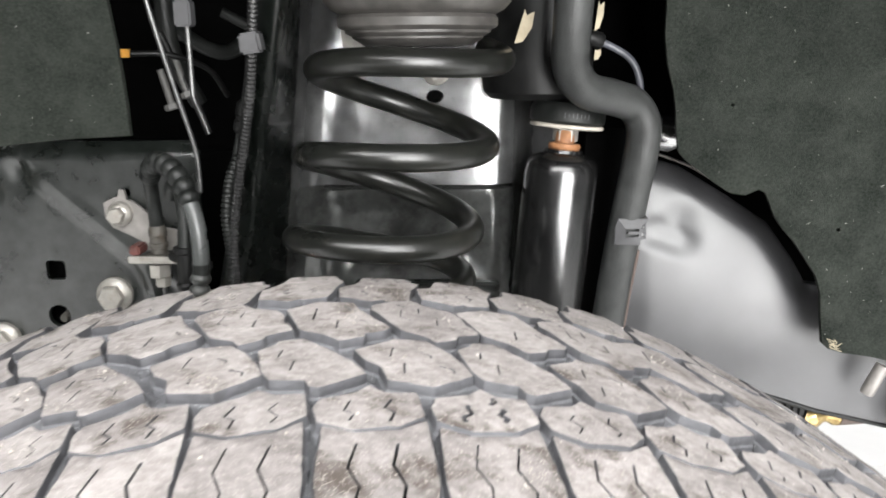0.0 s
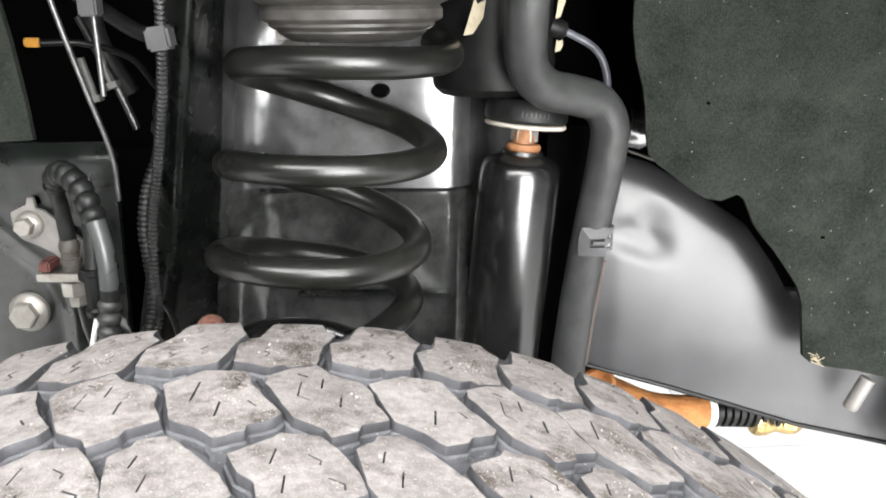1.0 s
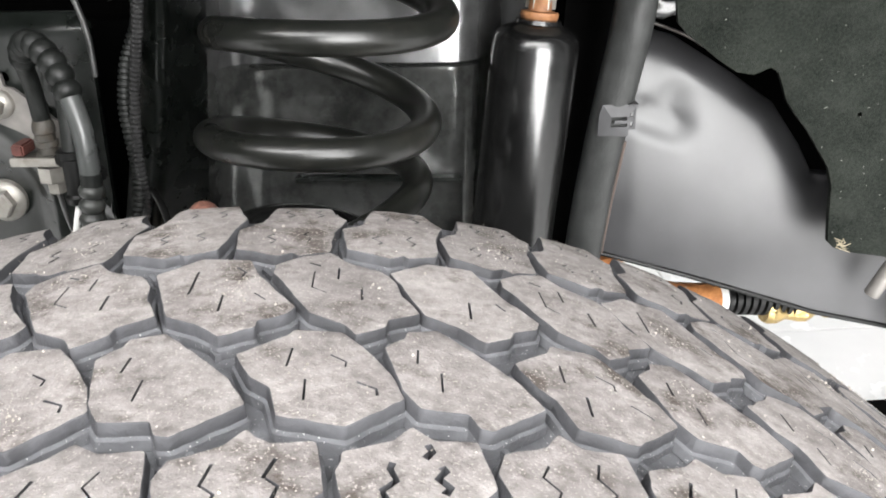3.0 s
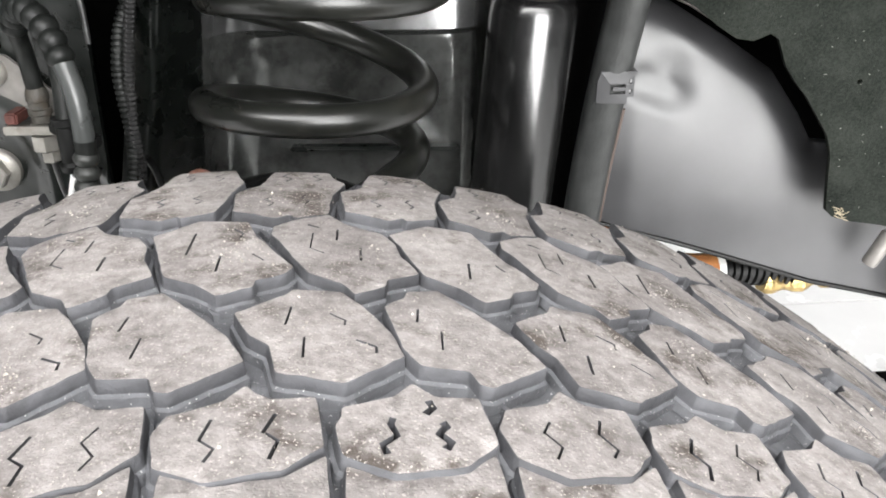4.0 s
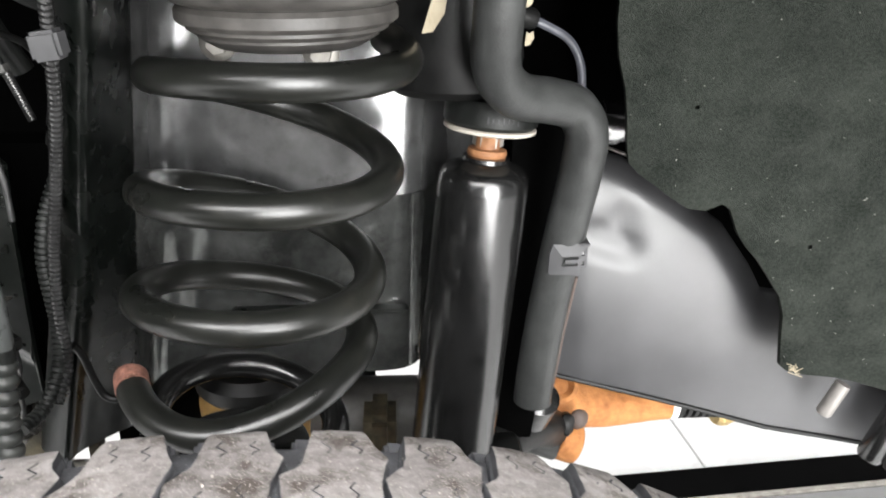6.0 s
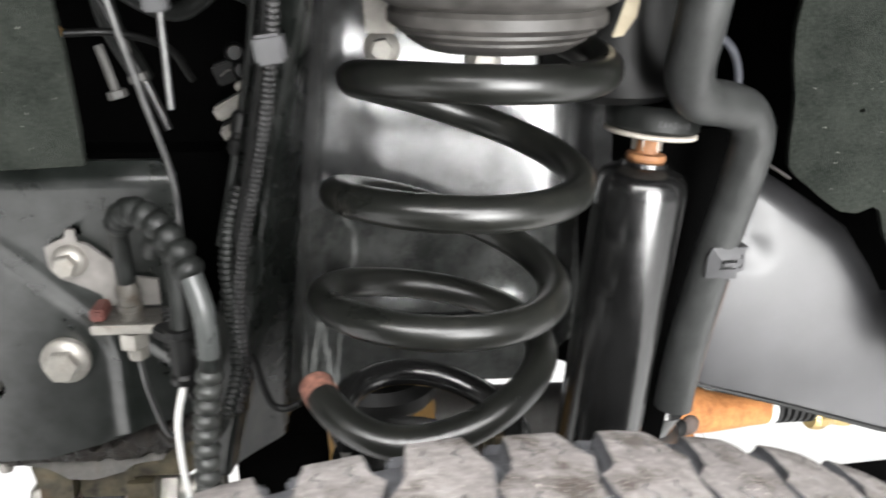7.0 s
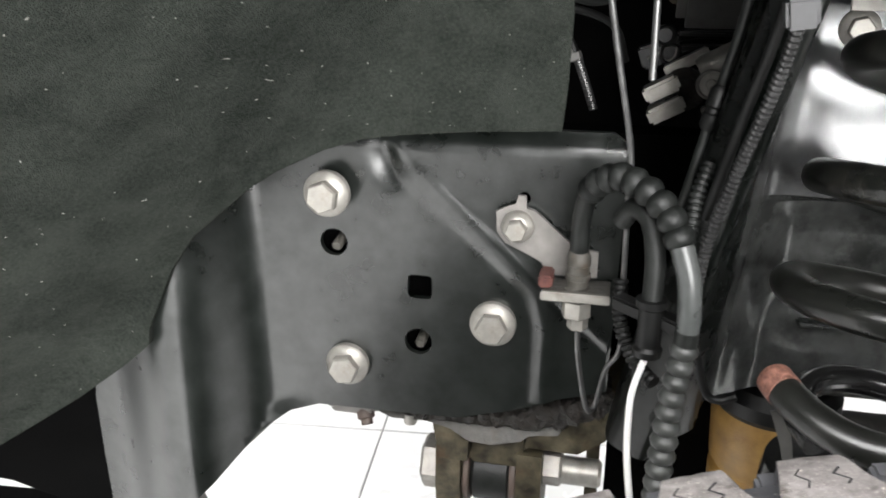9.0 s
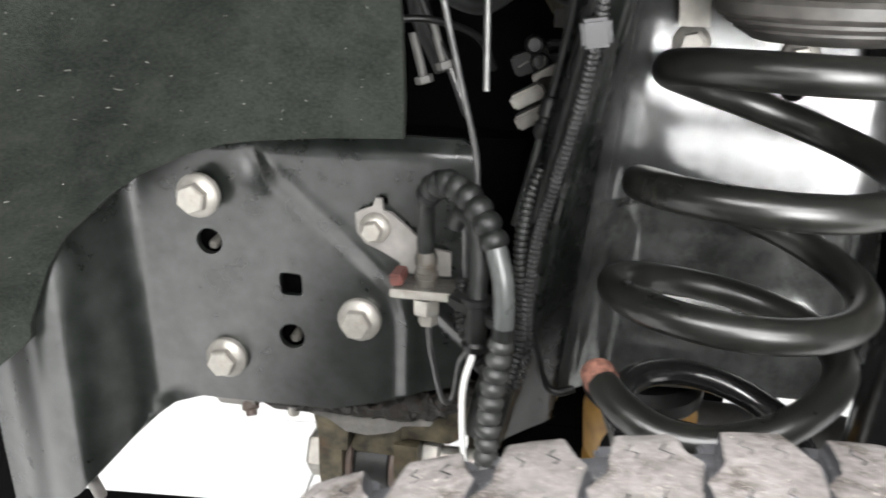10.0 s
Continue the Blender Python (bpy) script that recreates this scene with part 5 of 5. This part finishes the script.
side_arm = [(-0.194, 0.6764), (-0.1999, 0.6701), (-0.217, 0.6665), (-0.218, 0.6590), (-0.1883, 0.6585), (-0.1734, 0.6690), (-0.1642, 0.690), (-0.1595, 0.703), (-0.1653, 0.7065), (-0.1767, 0.6976), (-0.185, 0.684)]
keep(part("side_arm", sheet(side_arm, (), 0.045, lambda x, z, d: (x, 0.510 + d, z)), OLIVE, smooth=30), bush)
keep(part("gusset", sheet([(-0.272, 0.6695), (-0.2503, 0.6635), (-0.2515, 0.646), (-0.2680, 0.646), (-0.2705, 0.660)], (), 0.045, lambda x, z, d: (x, 0.5085 + d, z)), OLIVE, smooth=30), bush)
keep(part("web", box(bmesh.new(), (-0.2516, 0.516, 0.640), (-0.2175, 0.556, 0.6655), bevel=0.002), OLIVE), bush)
keep(part("rear_flange", sheet([(-0.303, 0.670), (-0.28, 0.6685), (-0.20, 0.668), (-0.20, 0.672), (-0.30, 0.673)], (), 0.04, lambda x, z, d: (x, 0.5125 + d, z)), OLIVE, smooth=30), bush)
for x in (-0.2635, -0.2155):
    ear = keep(part("ear", sheet([(0.512, 0.652), (0.510, 0.628), (0.514, 0.606), (0.535, 0.594), (0.556, 0.606), (0.562, 0.628), (0.562, 0.652)], (), 0.0148, lambda y, z, d, x=x: (x - 0.0074 + d, y, z)), OLIVE, smooth=30), bush)
    keep(part("rust_ring", lathe(bmesh.new(), [(0.0185, 0.0), (0.0198, 0.001), (0.0198, 0.0036), (0.0185, 0.0045)], 32, axis_frame((x + (0.0076 if x < -0.24 else -0.0121), 0.533, 0.626), (1, 0, 0))), BROWN, label="rust-brown ring"), ear)
keep(part("bush", lathe(bmesh.new(), [(0.0140, 0.0), (0.0185, 0.004), (0.0185, 0.024), (0.0140, 0.028)], 32, axis_frame((-0.2530, 0.533, 0.626), (1, 0, 0))), HOSE), bush)
keep(part("bolt_head", hexagon(bmesh.new(), 0.0165, 0.0, 0.012, axis_frame((-0.2708, 0.533, 0.627), (-1, 0, 0), 0)), ZINC), bush)
keep(part("bolt_nut", hexagon(bmesh.new(), 0.0120, 0.0, 0.011, axis_frame((-0.2083, 0.533, 0.634), (1, 0, 0), 0)), ZINC), bush)
keep(part("bolt_end", lathe(bmesh.new(), [(0.0085, 0.0), (0.0085, 0.024), (0.0066, 0.026)], 20, axis_frame((-0.2000, 0.533, 0.632), (1, 0, 0))), ZINC), bush)
keep(part("stay", box(bmesh.new(), (-0.184, 0.552, 0.57), (-0.176, 0.562, 0.662), bevel=0.001), OLIVE), bush)
pad = bmesh.new()
sweep(pad, spline([(-0.285, 0.515, 0.680), (-0.25, 0.512, 0.682), (-0.215, 0.511, 0.684), (-0.187, 0.512, 0.691), (-0.174, 0.514, 0.703)], 30), lambda f: 0.0105, 22)
for v in pad.verts:
    v.co += noise.noise_vector(v.co * 160) * 0.0035 + noise.noise_vector(v.co * 420) * 0.0018
keep(part("dirt_packing", pad, GUNK, label="brown-black oily dirt packed on the bracket", smooth=30), bush)
keep(part("tab", box(bmesh.new(), (-0.334, 0.502, 0.6715), (-0.304, 0.514, 0.690), bevel=0.003), BRACKET), bush)
keep(part("bleed_valve", lathe(bmesh.new(), [(0.0052, 0.0), (0.0052, 0.006), (0.0034, 0.007), (0.0034, 0.010)], 16, axis_frame((-0.3125, 0.507, 0.675), (0.3, -0.5, -0.8))), BROWN, label="small rusty bleed valve"), bush)
keep(part("rivet", lathe(bmesh.new(), [(0.004, 0.0), (0.004, 0.004), (0.003, 0.006)], 16, axis_frame((-0.286, 0.512, 0.671), (0, -0.2, -1))), ZINC), bush)
corner = thing("bumper_bracket", "black steel bracket at the outer end of the frame plate", "bracket", (-0.53, 0.53, 0.62))
# bracket web in near-black, which also fills the dark void beside the plate
keep(part("web", sheet([(-0.72, 0.74), (-0.470, 0.74), (-0.478, 0.62), (-0.487, 0.55), (-0.505, 0.546), (-0.535, 0.563), (-0.58, 0.574), (-0.72, 0.578)], (), 0.006, lambda x, z, d: (x, 0.520 + d, z)), SHADE_AND_RUBBER_BLACK), corner)
keep(part("pin", lathe(bmesh.new(), [(0.004, 0.0), (0.004, 0.012), (0.003, 0.014)], 14, axis_frame((-0.418, 0.490, 0.612), (0.4, 0, -1))), BRACKET), corner)


# ---- engine bay clutter seen past the liner ----
yoke = thing("steering_yoke", "bright steel steering shaft joint with a clamp bolt", "steering joint", (-0.14, 0.58, 0.853))
d = Vector((0.88, 0.0, 0.47)).normalized()
turn = Matrix.Rotation(math.atan2(-d.z, d.x), 4, "Y")
for x, z, ln in ((-0.1575, 0.8555, 0.0100), (-0.1540, 0.8440, 0.0105)):
    keep(part("fork_arm", box(bmesh.new(), (-ln, -0.008, -0.0044), (ln, 0.008, 0.0044), Matrix.Translation((x, 0.580, z)) @ turn, bevel=0.0016), ZINC), yoke)
keep(part("rear_arm", box(bmesh.new(), (-0.013, -0.005, -0.003), (0.013, 0.005, 0.003), Matrix.Translation((-0.1445, 0.592, 0.8690)) @ turn, bevel=0.001), ZINC), yoke)
# a dark brown disc puts the shade of the fork's cavity into colour
keep(part("cross", lathe(bmesh.new(), [(0.0100, 0.0), (0.0118, 0.002), (0.0118, 0.010), (0.004, 0.008)], 26, axis_frame((-0.1440, 0.588, 0.8545), (-0.15, -1, 0.1))), GUNK, label="dark brown disc standing in for the joint's unlit cavity"), yoke)
keep(part("socket", sweep(bmesh.new(), [Vector((-0.1365, 0.584, 0.8625)) + d * s for s in (0, 0.003, 0.02, 0.06)], lambda f: 0.0100 if f else 0.0088, 24), ZINC, smooth=50), yoke)
keep(part("lower_lug", box(bmesh.new(), (-0.010, -0.004, -0.003), (0.010, 0.004, 0.003), Matrix.Translation((-0.1255, 0.582, 0.8465)) @ turn, bevel=0.001), ZINC), yoke)
keep(part("clamp_bolt", lathe(bmesh.new(), [(0.0082, 0.0), (0.0082, 0.008), (0.0074, 0.0094), (0.0066, 0.0088), (0.0064, 0.0076), (0.0030, 0.0076), (0.0024, 0.0084)], 26, axis_frame((-0.1305, 0.576, 0.8588), (-0.2, -1, 0.15))), ZINC), yoke)
ebox = thing("relay_bracket", "black plastic ribbed bracket in the dark engine bay", "bracket", (-0.15, 0.6, 0.88))
keep(part("rail", box(bmesh.new(), (-0.150, 0.602, 0.8815), (-0.09, 0.612, 0.8845), bevel=0.001), PLASTIC), ebox)
keep(part("lower_rail", box(bmesh.new(), (-0.148, 0.602, 0.8735), (-0.09, 0.612, 0.8770), bevel=0.001), PLASTIC), ebox)
for x, z in ((-0.158, 0.8815), (-0.1545, 0.8715)):
    keep(part("clip_ring", lathe(bmesh.new(), [(0.0052, 0.0), (0.0060, 0.001), (0.0060, 0.010), (0.0048, 0.011), (0.0040, 0.006)], 20, axis_frame((x, 0.606, z), (0.15, -1, 0.1))), PLASTIC), ebox)
bolt_in = thing("threaded_rod", "grey threaded rod end hanging in the engine bay", "rod", (-0.2, 0.58, 0.86))
keep(corrugated("thread", [(-0.205, 0.580, 0.872), (-0.1985, 0.580, 0.855), (-0.194, 0.580, 0.842)], 0.0023, 0.0003, 0.0016, STEEL), bolt_in)
keep(tube("shank", [(-0.225, 0.58, 0.915), (-0.213, 0.58, 0.888), (-0.205, 0.58, 0.872)], 0.0024, PLASTIC), bolt_in)
for top, low in (((-0.2268, 0.580, 0.8890), (-0.2205, 0.580, 0.8643)), ((-0.2152, 0.580, 0.8960), (-0.2080, 0.580, 0.8732))):
    bay = thing("bay_bolt", "grey steel bolt with a collar in the engine bay", "bolt", low, "engine bay bolts")
    keep(part("shank", sweep(bmesh.new(), [Vector(low), Vector(low).lerp(Vector(top), 0.5), Vector(top)], 0.0026, 14), FORGING, smooth=50), bay)
    keep(part("collar", hexagon(bmesh.new(), 0.0056, 0.0, 0.0045, axis_frame(low, tuple(Vector(low) - Vector(top)), 10)), FORGING), bay)
plug = thing("cable_connector", "black plastic connector with a bent wire clip", "connector", (-0.16, 0.604, 0.871))
keep(part("shell", box(bmesh.new(), (-0.0115, -0.006, -0.0065), (0.0115, 0.006, 0.0065), Matrix.Translation((-0.1590, 0.606, 0.8720)) @ Matrix.Rotation(radians(-20), 4, "Y"), bevel=0.0015), PLASTIC), plug)
keep(tube("wire_clip", [(-0.1660, 0.5985, 0.8690), (-0.1600, 0.598, 0.8725), (-0.1560, 0.598, 0.8680), (-0.1510, 0.598, 0.8710), (-0.1505, 0.5985, 0.8780)], 0.0006, BRACKET, label="bent steel wire clip", sides=8), plug)
keep(tube("lead", [(-0.150, 0.606, 0.8745), (-0.138, 0.612, 0.8765), (-0.120, 0.618, 0.8755), (-0.098, 0.62, 0.876)], 0.0032, HOSE), plug)
lampb = thing("amber_connector", "small amber plastic connector at the liner edge", "connector", (-0.215, 0.53, 0.888))
keep(part("plug", box(bmesh.new(), (-0.2365, 0.528, 0.8985), (-0.2275, 0.534, 0.9040), bevel=0.001), AMBER), lampb)
keep(tube("wire", [(-0.2275, 0.531, 0.901), (-0.205, 0.54, 0.900), (-0.185, 0.56, 0.890), (-0.178, 0.58, 0.87)], 0.002, PLASTIC), lampb)
for pts, r in (([(-0.26, 0.66, 0.93), (-0.20, 0.65, 0.90), (-0.15, 0.64, 0.93), (-0.09, 0.65, 0.92)], 0.006), ([(-0.24, 0.63, 0.95), (-0.235, 0.63, 0.90), (-0.22, 0.64, 0.86)], 0.007), ([(-0.19, 0.62, 0.93), (-0.16, 0.62, 0.915), (-0.13, 0.62, 0.905), (-0.10, 0.62, 0.91)], 0.004)):
    tagged(tube("engine_hose", pts, r, HOSE), "black rubber hose deep in the engine bay", "hose", "engine bay hoses")
casting = thing("engine_casting", "dull grey engine casting deep behind the tower", "engine part", (-0.12, 0.68, 0.91))
keep(part("housing", lathe(bmesh.new(), [(0.020, 0.0), (0.030, 0.005), (0.032, 0.03), (0.024, 0.036), (0.022, 0.07)], 24, axis_frame((-0.16, 0.66, 0.925), (1, 0.2, 0.1))), OLIVE), casting)
keep(part("cover", box(bmesh.new(), (-0.150, 0.642, 0.882), (-0.088, 0.665, 0.945), bevel=0.006), FORGING), casting)


# ---- felt wheel arch liners ----
def blend_min(a, b, k):
    h = max(k - abs(a - b), 0.0) / k
    return min(a, b) - 0.25 * k * h * h


def left_liner(x, z, d):
    """Nearly upright beside the frame plate, turning over the tyre and round its front further out."""
    upright = 0.459 - 0.30 * (z - 0.8535)
    turned = 0.4295 + 1.28 * (x + 0.347) - 1.30 * (z - 0.841)
    y = max(0.10, blend_min(blend_min(upright, turned, 0.03), 0.449, 0.008) if x < -0.33 else blend_min(upright, turned, 0.03))
    y -= 0.005 * (1 - ease(near_line((x, z), [(-0.28, 0.94), (-0.345, 0.885), (-0.385, 0.850), (-0.46, 0.83)]) / 0.012))
    y -= 0.004 * (1 - ease(near_line((x, z), [(-0.425, 0.80), (-0.432, 0.765), (-0.436, 0.72)]) / 0.014))
    return (x, y + d, z)


def right_liner(x, z, d):
    s = (z - 0.86) + 0.5 * (x - 0.20)
    y = 0.50 - 0.24 * (z - 0.82)
    if s > 0:
        y -= 3.0 * s * s if s < 0.12 else 3.0 * 0.0144 + 0.72 * (s - 0.12)
    return (x, y + d, z)


liner = thing("arch_liner", "dark felt wheel arch liner with lint and a crease", "arch liner", (-0.3, 0.459, 0.88))
shape = [(-0.1974, 0.9968), (-0.1981, 0.9493), (-0.1984, 0.905), (-0.1999, 0.8752), (-0.202, 0.854), (-0.24, 0.852), (-0.2753, 0.8486), (-0.2941, 0.8455), (-0.3128, 0.8395), (-0.332, 0.8312), (-0.3474, 0.8212), (-0.3772, 0.7964), (-0.3921, 0.777), (-0.4032, 0.7543), (-0.4089, 0.7429), (-0.4102, 0.7335), (-0.4198, 0.7249), (-0.426, 0.7196), (-0.4573, 0.696), (-0.5192, 0.6547), (-0.5626, 0.6342), (-0.6451, 0.6027), (-0.75, 0.563), (-0.75, 0.9968)]
left_felt = keep(part("felt", sheet(shape, (), 0.004, left_liner, 0.0065), FELT, smooth=60), liner)
liner2 = thing("rear_arch_liner", "dark felt wheel arch liner with a wavy cut edge", "arch liner", (0.25, 0.50, 0.82))
shape2 = [(0.1130, 1.00), (0.1130, 0.935), (0.1150, 0.9098), (0.1181, 0.8939), (0.1235, 0.878), (0.1262, 0.8655), (0.1280, 0.852), (0.1310, 0.8393), (0.1370, 0.833), (0.1444, 0.8278), (0.156, 0.819), (0.1665, 0.8124), (0.176, 0.8110), (0.1843, 0.8150), (0.1890, 0.8120), (0.1925, 0.8052), (0.197, 0.796), (0.2043, 0.7869), (0.212, 0.779), (0.2222, 0.7657), (0.231, 0.754), (0.2366, 0.7411), (0.240, 0.724), (0.2450, 0.7020), (0.2500, 0.6975), (0.2611, 0.6941), (0.282, 0.691), (0.2993, 0.6862), (0.3275, 0.676), (0.37, 0.66), (0.45, 0.64), (0.60, 0.62), (0.60, 1.00)]
right_felt = keep(part("felt", sheet(shape2, [circle(0.1600, 0.8690, 0.0012, 8), circle(0.2392, 0.7875, 0.0015, 8)], 0.004, right_liner, 0.011), FELT, smooth=60), liner2)
rng = random.Random(5)
for owner, place, area, count in ((liner, left_liner, (-0.50, -0.205, 0.70, 0.95), 190), (liner2, right_liner, (0.125, 0.40, 0.69, 0.95), 190)):
    fuzz = bmesh.new()
    made = 0
    outline = shape if owner is liner else shape2
    while made < count:
        x, z = rng.uniform(*area[:2]), rng.uniform(*area[2:])
        if not inside((x, z), outline):
            continue
        made += 1
        a, ln = rng.uniform(0, 6.28), rng.uniform(0.0002, 0.0007) * (rng.uniform(2.0, 4.5) if rng.random() < 0.09 else 1)
        bend = rng.uniform(-1.2, 1.2)
        pts, q, ang = [], Vector((x, z)), a
        for k in range(4):
            pts.append(Vector(place(q.x, q.y, -0.0006)))
            q = q + Vector((math.cos(ang), math.sin(ang))) * ln / 3
            ang += bend / 3
        sweep(fuzz, pts, rng.uniform(0.00010, 0.00026), 5)
    keep(tagged(part("lint", fuzz, LINT, smooth=0), kind="stuff"), left_felt if owner is liner else right_felt)
bits = bmesh.new()
for k in range(7):
    a = radians(-40 + 40 * k)
    sweep(bits, [(0.249, 0.521, 0.7035), (0.249 + 0.003 * math.cos(a), 0.519, 0.7035 + 0.003 * math.sin(a)), (0.249 + 0.0055 * math.cos(a * 1.7 + 0.4), 0.518, 0.7035 + 0.0055 * math.sin(a + 0.4))], 0.0003, 5)
keep(part("frayed_fibres", bits, CREAM, label="frayed pale fibres at the corner", smooth=0), right_felt)


# ---- the plan's units become metres ----
for me in bpy.data.meshes:
    me.transform(Matrix.Scale(PLAN, 4))
for ob in scene.objects:
    if ob.type in ("MESH", "EMPTY"):
        m = ob.matrix_parent_inverse.copy()
        m.translation *= PLAN
        ob.matrix_parent_inverse = m
        ob.location *= PLAN
